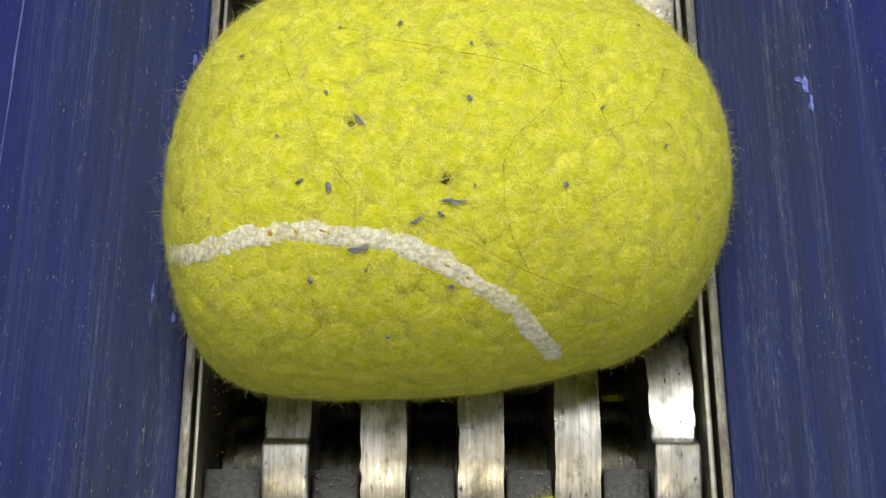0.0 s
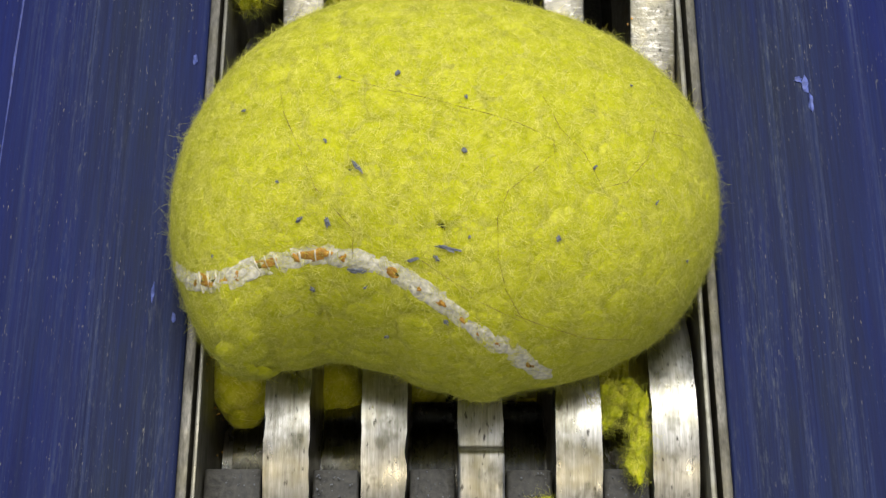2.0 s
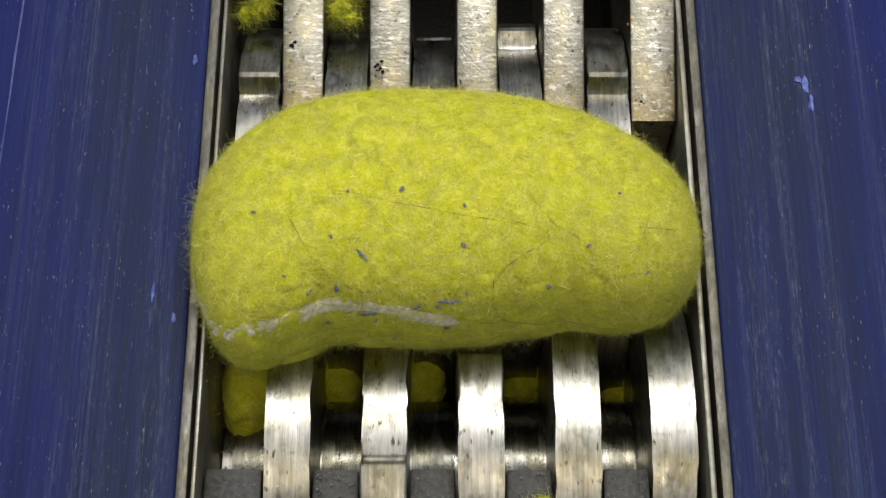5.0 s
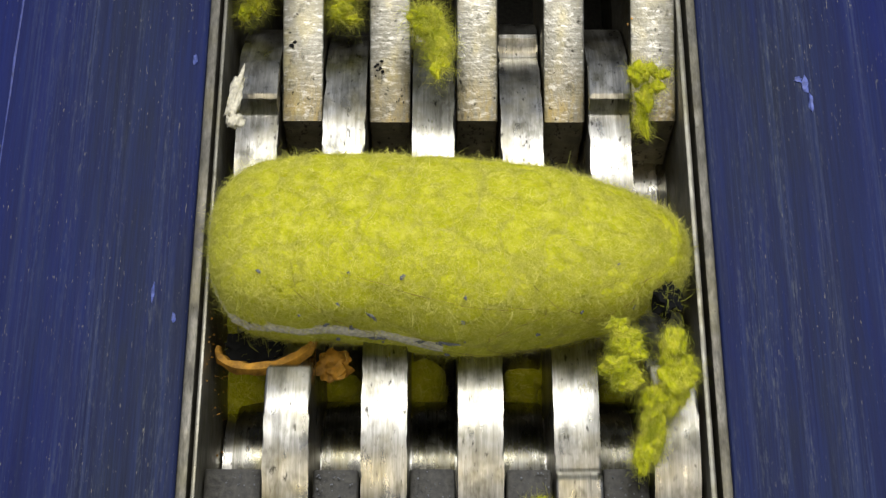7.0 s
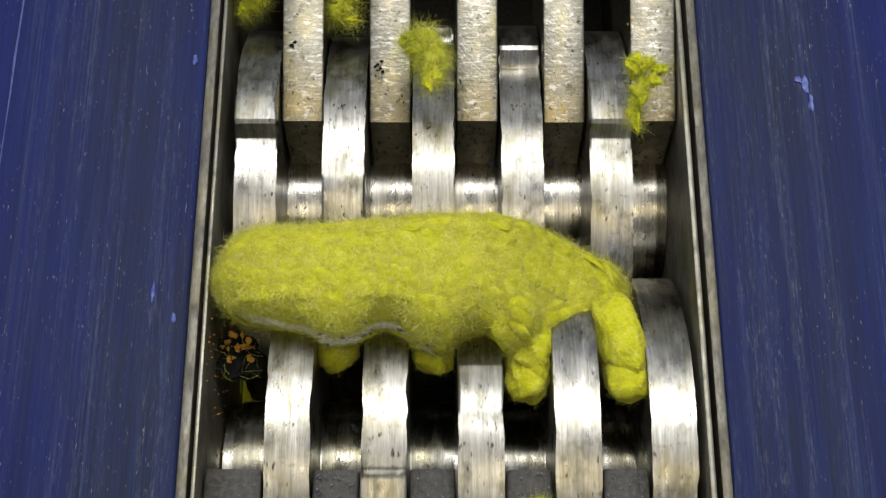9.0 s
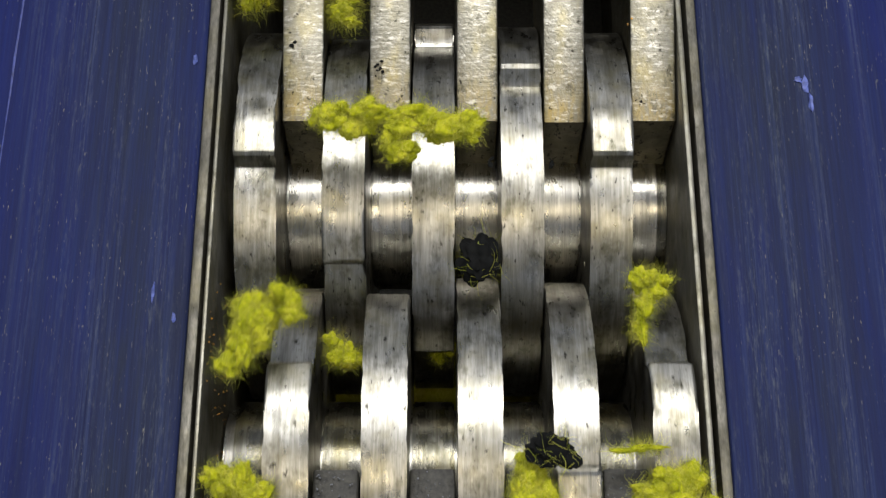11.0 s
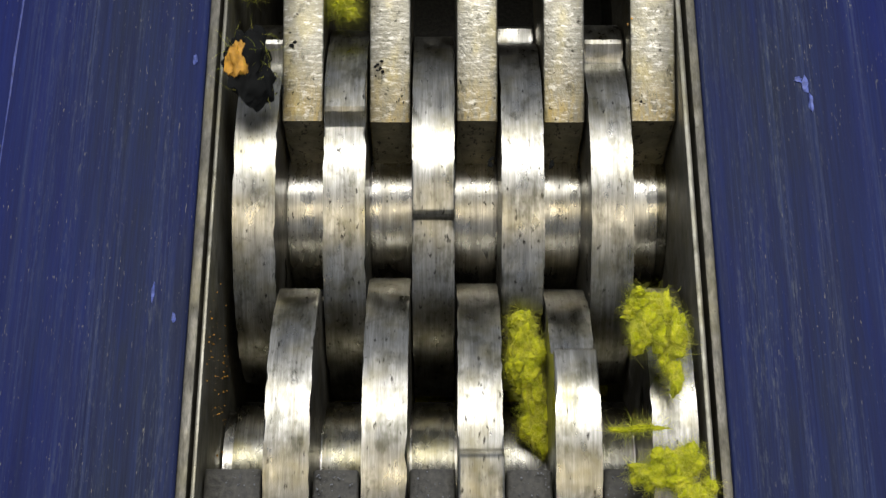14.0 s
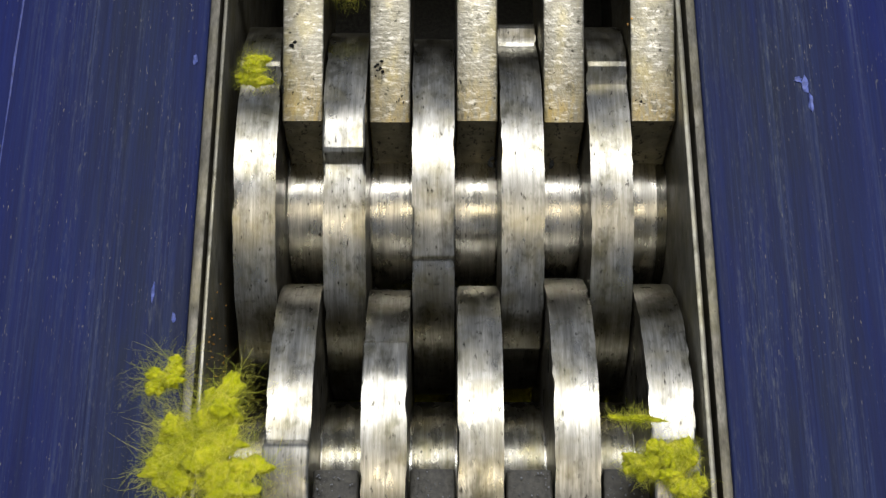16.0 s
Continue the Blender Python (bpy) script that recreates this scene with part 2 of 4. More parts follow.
board("board_west", -190, WALL_L - 2.3)
board("board_east", WALL_R + 2.6, 190)
bm = box(bmesh.new(), WALL_L - 2, WALL_R + 2, -95, -93, -60, LIP - 1, 0.2)
tagged(new("wall_south", finish(bm, "wall_south", PLATE, 40)), "steel end plate of the hopper", "steel plate", kind="structure")
bm = box(bmesh.new(), WALL_L - 2, WALL_R + 2, 123, 125, -60, LIP - 1, 0.2)
tagged(new("wall_north", finish(bm, "wall_north", PLATE, 40)), "steel end plate of the hopper", "steel plate", kind="structure")
bm = box(bmesh.new(), -700, 700, -450, 550, -104, -64, 3)
tagged(new("bench_top", finish(bm, "bench_top", NEARBLACK, 40)), "dark steel bench under the shredder", "bench", kind="structure")
bm = box(bmesh.new(), -190, 190, -160, 260, -64, -60)
tagged(new("floor", finish(bm, "floor", NEARBLACK, 40)), "near-black steel floor under the rotors", "floor", kind="structure")


# a long pale scratch that runs along the board
bm = bmesh.new()
rails = []
for k in range(25):
    y = -40 + 125 * k / 24
    x = -60.0 + 0.013 * (y - 45) + 0.12 * noise.noise(Vector((y * 0.11, 3.0, 0)))
    w = 0.16 * (0.5 + 0.5 * noise.noise(Vector((y * 0.3, 9.0, 0))) + 0.25)
    rails.append([bm.verts.new(Vector(q) * MM) for q in ((x - w, y, LIP + 0.31), (x, y, LIP + 0.36), (x + w, y, LIP + 0.31))])
for r0, r1 in zip(rails, rails[1:]):
    for q in range(2):
        bm.faces.new((r0[q], r0[q + 1], r1[q + 1], r1[q]))
tagged(new("paint_scratch", finish(bm, "paint_scratch", SCRATCH, 40)), "long pale scratch in the blue paint", "scratch", kind="structure")

# chips where the paint is torn up
for k, (x, y, sx, sy) in enumerate(((47.2, 44.6, 0.5, 1.2), (47.7, 41.9, 0.3, 1.5), (46.3, 45.4, 0.5, 0.5), (-38.5, 14.2, 0.25, 1.3), (-35.4, 48.5, 0.3, 0.8), (-35.6, 10.8, 0.25, 0.7))):
    bm = bmesh.new()
    bmesh.ops.create_icosphere(bm, subdivisions=2, radius=1)
    for v in bm.verts:
        f = 1 + 0.6 * noise.noise(v.co * 1.7 + Vector((k * 5.0, 0, 0)))
        v.co = Vector((v.co.x * sx * f, v.co.y * sy * f, v.co.z * 0.35 * f)) * MM
    chip = new("paint_chip", finish(bm, "paint_chip", CHIP, 30))
    chip.location = (x * MM, y * MM, (LIP + 0.35) * MM)
    tagged(chip, "pale blue chip of torn paint on the board", "paint chip", "paint chips")


# ---------------------------------------------------------------- combs
def comb(name, label, side):
    """Fixed fingers that reach between the discs: side +1 behind the back shaft, -1 before the front one."""
    top = thing(name, label, "scraper comb", Matrix.Translation((0, (SHAFT if side > 0 else 0) * MM, 0)))
    for i in range(5):
        x = (-21 + PITCH * i) if side > 0 else (-27 + PITCH * i)
        wide = 2.85
        x0, x1 = x - wide, x + wide
        if side > 0 and i == 4:
            x1 = WALL_R - 0.25
        if side < 0 and i == 0:
            x0 = WALL_L + 0.3
        y = 6.4 if side > 0 else -7.3
        out = [(y, 5.0), (y, 19.6 + (0.0 if i % 2 else 0.4)), (side * 24, 26.0 if side > 0 else 20.5), (side * 85, 34.0 if side > 0 else 21.0), (side * 85, 5.0)]
        bm = prism(bmesh.new(), out if side < 0 else out[::-1], x0, x1, 0.3)
        bm.normal_update()
        for f in bm.faces:
            if abs(f.normal.y) > 0.9:
                f.material_index = 1
        part("finger", bm, [BARSTEEL, BARFACE] if side > 0 else [NEARBLACK, BARFACE], top)
    return top


comb("scraper_comb", "milled steel scraper fingers between the back discs", 1)
comb("scraper_comb", "near-black scraper blocks between the front discs", -1)


# black crumbs and a scratch on the fingers
def debris(label, x, y, z, count, spread, size, mat, seed):
    rng = random.Random(seed)
    bm = bmesh.new()
    for _ in range(count):
        s = size * rng.uniform(0.5, 1.3)
        p = Vector((x + rng.gauss(0, spread), y + rng.gauss(0, spread * 1.3), z)) * MM
        p.z += (p.y / MM - y) * 0.352 * MM
        got = bmesh.ops.create_icosphere(bm, subdivisions=1, radius=1)
        for v in got["verts"]:
            k = rng.uniform(0.6, 1.3)
            v.co = Vector((v.co.x * s * k, v.co.y * s * k, v.co.z * s * 0.45 * k)) * MM + p
    tagged(new("debris", finish(bm, "debris", mat, 30)), label, "debris", kind="stuff")


debris("black rubber crumbs on a scraper finger", -23.4, 45.7, 21.1, 14, 0.55, 0.32, BLACK, 1)
debris("black rubber crumbs on a scraper finger", 25.4, 44.8, 20.8, 14, 0.6, 0.32, BLACK, 2)
debris("black rubber crumbs on a scraper finger", -10.4, 48.9, 22.2, 8, 0.45, 0.26, BLACK, 3)
debris("dark chip beside a scraper finger", 4.6, 36.8, 18.0, 4, 0.25, 0.35, BLACK, 4)
debris("dark chip beside a scraper finger", 13.1, 36.7, 17.9, 4, 0.25, 0.35, BLACK, 5)
debris("dark specks on a scraper finger", 28.0, 52.8, 23.6, 3, 0.5, 0.2, BLACK, 6)
debris("orange rubber crumb on a scraper finger", 24.2, 55.3, 24.5, 2, 0.2, 0.3, RUBBER, 7)
debris("black rubber chip on a scraper finger", -22.3, 52.5, 23.5, 3, 0.2, 0.55, BLACK, 8)
debris("dark specks on a scraper finger", -7.8, 44.3, 20.6, 6, 0.7, 0.16, BLACK, 9)


# ---------------------------------------------------------------- rotors
def disc_outline(lead, rim):
    """Rim of a cutter disc with three hooked teeth, as (y, z). lead +1: the teeth point towards rising angle."""
    pts = []
    for k in range(3):
        a0 = k * 120.0
        tooth = [(a0 - 1.4, rim - 3.0), (a0 - 0.4, rim - 2.4), (a0, rim - 1.4), (a0 + 0.7, rim - 0.5), (a0 + 1.8, rim - 0.12),
                 (a0 + 8, rim + 0.02), (a0 + 14, rim + 0.1), (a0 + 15.5, rim - 0.05)]
        back = [(a0 + d, rim - 0.1 - 2.9 * ((d - 19) / 99.0) ** 1.15) for d in range(19, 118, 3)]
        pts += tooth + back
    return [(r * math.cos(radians(-lead * a)), r * math.sin(radians(-lead * a))) for a, r in pts]


def rotor(name, label, at, first, lead, rim, hub, phases):
    top = thing(name, label, "shredder rotor", Matrix.Translation((0, at[0] * MM, at[1] * MM)))
    bm = bmesh.new()
    bmesh.ops.create_cone(bm, cap_ends=True, segments=64, radius1=(hub - 1.2) * MM, radius2=(hub - 1.2) * MM, depth=61.6 * MM,
                          matrix=Matrix.Translation((-0.5 * MM, 0, 0)) @ Matrix.Rotation(radians(90), 4, "Y"))
    part("shaft", bm, HUBSTEEL, top)
    outline = disc_outline(lead, rim)
    for i in range(5):
        x = first + PITCH * i
        a = radians(phases[i])
        turned = [(p * math.cos(a) - q * math.sin(a), p * math.sin(a) + q * math.cos(a)) for p, q in outline]
        bm = prism(bmesh.new(), turned, x - THICK / 2, x + THICK / 2, 0.35)
        # nicked, worn edges
        for v in bm.verts:
            side = 1 if v.co.x > x * MM else -1
            chip = max(0.0, noise.noise(v.co * 420 + Vector((i * 9.0, 0, 0))) - 0.12) * 0.9 + 0.12 * noise.noise(v.co * 1100)
            v.co.x -= side * chip * 0.55 * MM
        part("cutter_disc", bm, STEEL, top, smooth=28)
        sides = [x + PITCH / 2]
        if i == 0 and first - 6 > WALL_L:
            sides.append(x - PITCH / 2)
        for sx in sides:
            x0, x1 = max(sx - 2.85, WALL_L + 0.2), min(sx + 2.85, WALL_R - 1.5)
            if x1 - x0 < 1:
                continue
            bm = bmesh.new()
            bmesh.ops.create_cone(bm, cap_ends=True, segments=72, radius1=hub * MM, radius2=hub * MM, depth=(x1 - x0) * MM,
                                  matrix=Matrix.Translation(((x0 + x1) / 2 * MM, 0, 0)) @ Matrix.Rotation(radians(90), 4, "Y"))
            bmesh.ops.bevel(bm, geom=[e for e in bm.edges if abs(e.verts[0].co.x - e.verts[1].co.x) < 1e-6],
                            offset=0.25 * MM, segments=2, affect="EDGES")
            part("spacer", bm, HUBSTEEL if lead > 0 else DARKHUB, top)
    if lead > 0:
        bm = bmesh.new()
        bmesh.ops.create_cone(bm, cap_ends=True, segments=72, radius1=(hub - 0.3) * MM, radius2=(hub - 0.3) * MM, depth=1.3 * MM,
                              matrix=Matrix.Translation(((WALL_R - 0.75) * MM, 0, 0)) @ Matrix.Rotation(radians(90), 4, "Y"))
        part("collar", bm, DARKHUB, top)
    return top


# the discs' teeth follow one another by thirty degrees along each shaft
BACK = rotor("back_rotor", "worn ground steel shredder rotor with hooked discs", BACK_AT, -27.0, 1, BACK_RIM, BACK_HUB,
             [-30 * (4 - i) for i in range(5)])
FRONT = rotor("front_rotor", "scratched bright steel shredder rotor beside the front blocks", FRONT_AT, -21.0, -1, FRONT_RIM, FRONT_HUB,
              [30 * (4 - i) for i in range(5)])


# ---------------------------------------------------------------- the ball
# how the crushed ball changes its form, in millimetres:
# time, middle x, middle z, half length, boxiness, roll in degrees
BASE = [
    (0.0, -0.9, 33, 35.4, 2.15, 0),
    (2.0, -1.4, 31, 34.5, 2.25, 9),
    (2.6, -1.6, 29.9, 33.9, 2.32, 12.5),
    (3.2, -1.7, 29.5, 33.6, 2.35, 14),
    (4.2, -1.5, 28.3, 33.0, 2.45, 17),
    (6.3, -1.2, 26.5, 31.2, 2.8, 50),
    (7.2, -1.3, 25.5, 30.4, 2.8, 54),
    (8.0, -3.3, 24.5, 28.1, 2.8, 56),
    (8.5, -4.1, 24.0, 27.3, 2.7, 57),
    (9.2, -4.2, 23.3, 26.5, 2.7, 58),
    (9.8, -4.2, 19, 23.9, 2.4, 60),
    (10.4, -4.2, 11, 21.2, 2.4, 60),
    (10.9, -4.2, -12, 21.2, 2.4, 60),
    (11.25, -4.2, -42, 21.2, 2.4, 60),
    (16.0, -4.2, -42, 21.2, 2.4, 60),
]
# time, y of the middle line at five stations along the length
MID = [
    (0.0, 22.5, 24.9, 26.1, 26.1, 26.6),
    (2.0, 21.6, 25.3, 25.5, 24.6, 23.8),
    (2.6, 21.6, 25.6, 25.9, 24.8, 24.2),
    (3.2, 23.0, 26.8, 26.1, 24.5, 23.6),
    (4.2, 19.4, 23.1, 24.9, 23.5, 19.8),
    (6.3, 21.7, 22.9, 22.3, 20.9, 20.0),
    (7.2, 19.5, 18.9, 17.8, 18.1, 19.0),
    (7.6, 16.6, 16.4, 16.9, 18.6, 18.0),
    (8.0, 14.1, 15.7, 18.1, 19.8, 15.0),
    (8.5, 17.9, 19.4, 20.2, 16.8, 13.1),
    (9.2, 16.0, 15.3, 15.6, 16.5, 15.1),
    (9.8, 16.6, 16.2, 16.4, 16.9, 16.1),
    (10.4, 16.6, 16.2, 16.4, 16.9, 16.1),
    (10.9, 16.6, 16.2, 16.4, 16.9, 16.1),
    (11.25, 16.6, 16.2, 16.4, 16.9, 16.1),
    (16.0, 16.6, 16.2, 16.4, 16.9, 16.1),
]
# time, half thickness at the same stations
HALF = [
    (0.0, 33.7, 28.4, 27.4, 27.2, 29.0),
    (2.0, 26.7, 25.0, 25.0, 24.5, 24.6),
    (2.6, 22.7, 21.4, 22.3, 22.5, 22.9),
    (3.2, 22.8, 20.7, 21.5, 22.3, 23.1),
    (4.2, 20.6, 18.2, 18.0, 17.3, 20.6),
    (6.3, 14.0, 13.2, 14.0, 12.4, 9.5),
    (7.2, 13.4, 11.8, 12.1, 11.3, 9.2),
    (7.6, 13.2, 11.6, 11.2, 9.9, 8.0),
    (8.0, 14.1, 12.5, 11.3, 8.6, 7.1),
    (8.5, 10.6, 10.5, 9.0, 8.0, 7.1),
    (9.2, 9.0, 7.5, 8.3, 8.0, 6.0),
    (9.8, 8.1, 6.8, 7.5, 7.2, 5.4),
    (10.4, 6.8, 5.6, 6.2, 6.0, 4.5),
    (10.9, 5.4, 4.5, 5.0, 4.8, 3.6),
    (11.25, 4.5, 3.8, 4.2, 4.0, 3.0),
    (16.0, 4.5, 3.8, 4.2, 4.0, 3.0),
]
# time, how far the front of the skin gives way over the front discs (+) or hangs down between them (-),
# from the first gap to the last disc
GIVE = [
    (0.0, -0.9, -0.3, -0.2, -0.1, -0.1, 0.1, 0.8, 1.1, 0.3, -0.4),
    (2.0, -3.9, 0.7, 2.8, 1.6, -0.5, -1.9, -0.5, -0.4, 0.0, -0.7),
    (3.2, -6.2, -1.9, 1.2, 2.1, 0.9, 0.6, 1.1, 1.3, 1.6, -1.0),
    (4.2, -6.1, -2.8, 0.0, -0.9, -1.2, 0.2, 1.4, 2.5, 1.9, 2.0),
    (6.3, 0.1, 0.2, 1.3, 1.0, -0.2, -2.2, -0.7, 0.4, 0.0, 1.5),
    (7.2, -1.6, -0.9, -0.2, 0.2, 0.0, 0.4, 0.9, 0.5, -0.4, -0.4),
    (8.0, -1.3, -0.1, 0.2, 0.4, -0.4, 2.7, 1.4, 0.9, -1.2, -0.6),
    (8.5, -0.1, 0.6, -1.3, 3.9, -0.7, -0.3, -1.1, 0.7, -1.1, -0.6),
    (9.2, 2.3, 1.8, 0.3, 1.9, -0.9, 1.6, -3.3, -2.6, -1.3, -0.6),
]
GIVE_AT = [-27 + 6 * k for k in range(10)]
# the torn end of the skin is drawn down between the last discs
SAG = [(8.6, 0.0), (8.9, 8.0), (9.2, 10.0), (9.8, 8.0)]
STATIONS = [-0.85, -0.45, 0.0, 0.45, 0.85]


def table_at(table, t):
    rows = np.array(table)
    return [float(np.interp(t, rows[:, 0], rows[:, k])) for k in range(1, rows.shape[1])]


FORM = {}


def form(t):
    if t not in FORM:
        FORM[t] = (*table_at(BASE, t), np.polyfit(STATIONS, table_at(MID, t), 3),
                   np.polyfit(STATIONS, table_at(HALF, t), 3),
                   [v * float(np.interp(t, [9.2, 10.4], [1, 0])) for v in table_at(GIVE, t if t > 2 else 2 * (t / 2) ** 4)], table_at(SAG, t)[0])
    return FORM[t]


def ease(v):
    v = max(0.0, min(1.0, v))
    return v * v * (3 - 2 * v)


def skin(n, t):
    """Place of the ball's skin in direction n at time t, in millimetres."""
    cx, cz, ax, p, roll, mid, half, give, sag = form(t)
    c, s = math.cos(radians(roll)), math.sin(radians(roll))
    n = (n[0], n[1] * c - n[2] * s, n[1] * s + n[2] * c)
    d = (abs(n[0]) ** p + abs(n[1]) ** p + abs(n[2]) ** p) ** (-1 / p)
    ux, uy, uz = n[0] * d, n[1] * d, n[2] * d
    at = max(-0.87, min(0.87, ux))
    h, m = float(np.polyval(half, at)), float(np.polyval(mid, at))
    h -= 0.5
    x = cx + (ax - 0.6) * ux
    lo = 0.3 if t < 5 else 0.0
    k, w = ease((ux - 0.2) / 0.6) * sag, ease((-uy - lo) / (0.85 - 0.8 * lo * lo))
    at = (x - GIVE_AT[0]) / 6.0
    i = max(0, min(8, int(math.floor(at))))
    g = give[i] + (give[i + 1] - give[i]) * ease(at - i)
    return Vector((x, m + h * uy + g * w + 0.45 * k, cz + 0.95 * h * uz - k))


def skin_pose(n, t, lift=0.0, spin=0.0):
    """Pose of a piece that lies on the skin, its z along the normal."""
    n = Vector(n).normalized()
    e1 = n.cross(Vector((0.3, 1, 0.2))).normalized()
    e2 = n.cross(e1)
    h = 0.05
    a = skin((n + e1 * h).normalized(), t) - skin((n - e1 * h).normalized(), t)
    b = skin((n + e2 * h).normalized(), t) - skin((n - e2 * h).normalized(), t)
    z = a.cross(b).normalized()
    if e1.cross(e2).dot(n) < 0:
        z = -z
    x = a.normalized()
    y = z.cross(x)
    o = (skin(n, t) + z * lift) * MM
    m = Matrix((x, y, z)).transposed().to_4x4()
    return Matrix.Translation(o) @ m @ Matrix.Rotation(spin, 4, "Z")


BALL_TIMES = [0.0, 1.0, 1.6, 2.0, 2.6, 3.2, 4.2, 5.2, 6.3, 7.2, 7.6, 8.0, 8.5, 8.8, 9.2, 9.8, 10.4, 10.9, 11.25, 16.0]


def hairs(bm, rng, count, place, length, width, flat=0.35, mat=0, curl=0.0):
    """Loose fibres: thin bent strips that leave the points given by place(rng) -> point, normal (millimetres)."""
    for _ in range(count):
        p, n = place(rng)
        side = Vector((rng.gauss(0, 1), rng.gauss(0, 1), rng.gauss(0, 1)))
        side = (side - n * side.dot(n)).normalized()
        ln = length * rng.uniform(0.35, 1.4)
        w = n.cross(side) * width * rng.uniform(0.6, 1.3)
        d1 = (side + n * rng.uniform(0.0, 1.0) * flat * 2).normalized()
        turn = w.normalized() * rng.uniform(-0.9, 0.9)
        d2 = (d1 + n * (rng.uniform(-0.6, 0.4) - curl) + turn).normalized()
        d3 = (d2 + n * (rng.uniform(-0.6, 0.3) - curl) + turn).normalized()
        a, b = p, p + d1 * ln * 0.33
        c = b + d2 * ln * 0.33
        e = c + d3 * ln * 0.34
        v = [bm.verts.new(q * MM) for q in (a - w, a + w, b + w, b - w, c + w * 0.8, c - w * 0.8, e)]
        for f in ((v[0], v[1], v[2], v[3]), (v[3], v[2], v[4], v[5]), (v[5], v[4], v[6])):
            bm.faces.new(f).material_index = mat


def patch_mesh(seed, radius=2.7, curve=22.0):
    """A small curved piece of felt with a ragged rim; z is its outer side."""
    rng = random.Random(seed)
    bm = bmesh.new()
    drop = lambda x, y: curve - math.sqrt(curve * curve - x * x - y * y)
    mid = bm.verts.new((0, 0, 0.05 * MM))
    rings = []
    for k, rr in enumerate((0.4, 0.75, 1.0, 1.06)):
        ring = []
        for i in range(14):
            a = i * math.tau / 14
            r = radius * rr * (1 + (rng.uniform(-0.12, 0.12) if k > 1 else 0))
            x, y = r * math.cos(a), r * math.sin(a)
            z = -drop(x, y) + (rng.uniform(-0.04, 0.04) if k < 2 else 0) - (0.3 if k == 2 else 0) - (0.9 if k == 3 else 0)
            ring.append(bm.verts.new((x * MM, y * MM, z * MM)))
        rings.append(ring)
    for i in range(14):
        j = (i + 1) % 14
        bm.faces.new((mid, rings[0][i], rings[0][j]))
        for a, b in zip(rings, rings[1:]):
            bm.faces.new((a[i], b[i], b[j], a[j]))
    return finish(bm, "felt_patch", FELT, 60)


def fuzz_mesh(seed, count, radius=2.7, curve=22.0):
    """The loose fibres of one patch."""
    rng = random.Random(seed)
    bm = bmesh.new()
    drop = lambda x, y: curve - math.sqrt(curve * curve - x * x - y * y)

    def place(g):
        r, a = radius * math.sqrt(g.random()), g.uniform(0, math.tau)
        x, y = r * math.cos(a), r * math.sin(a)
        return Vector((x, y, -drop(x, y) - 0.05)), Vector((x / curve, y / curve, 1)).normalized()

    hairs(bm, rng, count, place, 1.8, 0.016, 0.07)
    hairs(bm, rng, count // 16, place, 2.2, 0.035, 0.10)
    hairs(bm, rng, count // 16, place, 3.6, 0.015, 0.30)
    return finish(bm, "fuzz", FIBRE)


BALL = thing("tennis_ball", "yellow felt tennis ball with white seam, crushed between rotors", "tennis ball")
PIECES = []           # object, direction on the ball, spin, lift at each of a few times


def rolled(n, deg):
    c, s = math.cos(radians(deg)), math.sin(radians(deg))
    return Vector((n[0], n[1] * c - n[2] * s, n[1] * s + n[2] * c))


def lump(seed, sx, sy, sz, rough=0.25, level=2, boxy=1.0):
    """An irregular lump, in millimetres."""
    bm = bmesh.new()
    bmesh.ops.create_icosphere(bm, subdivisions=level, radius=1)
    off = Vector((seed * 7.3, seed * 1.7, seed * 3.1))
    for v in bm.verts:
        if boxy != 1.0:
            v.co = Vector(math.copysign(abs(c) ** boxy, c) for c in v.co)
        k = 1 + rough * noise.noise(v.co * 1.3 + off) + rough * 0.5 * noise.noise(v.co * 3.1 + off) + rough * 0.3 * noise.noise(v.co * 7.3 + off)
        v.co = Vector((v.co.x * sx, v.co.y * sy, v.co.z * sz)) * k * MM
    return bm


# directions on the ball that the white seam passes
SEAM_WAY = [
    (-0.82, -0.374, 0.433),
    (-0.659, -0.442, 0.608),
    (-0.5, -0.494, 0.712),
    (-0.353, -0.556, 0.753),
    (-0.194, -0.615, 0.764),
    (-0.059, -0.679, 0.731),
    (0.054, -0.749, 0.66),
    (0.183, -0.829, 0.528),
    (0.268, -0.898, 0.349),
    (0.344, -0.93, 0.129),
]
# directions of the specks of lint
SPECKS = [
    (-0.16, 0.295, 0.942),
    (0.068, 0.181, 0.981),
    (0.06, -0.09, 0.994),
    (-0.28, -0.162, 0.946),
    (-0.457, -0.347, 0.819),
    (-0.369, -0.395, 0.841),
    (-0.028, -0.54, 0.841),
    (0.008, -0.498, 0.867),
    (-0.108, -0.56, 0.821),
    (0.607, 0.365, 0.706),
    (0.672, -0.194, 0.715),
    (0.786, -0.399, 0.472),
    (-0.288, -0.618, 0.732),
    (-0.256, -0.688, 0.68),
    (0.004, -0.773, 0.634),
    (-0.424, -0.666, 0.613),
    (-0.197, -0.886, 0.421),
    (-0.655, 0.233, 0.719),
    (-0.348, 0.29, 0.892),
    (-0.386, -0.021, 0.922),
    (-0.74, -0.331, 0.585),
    (0.351, -0.417, 0.839),
    (0.074, -0.441, 0.895),
    (0.474, -0.093, 0.876),
    (-0.532, -0.16, 0.832),
]
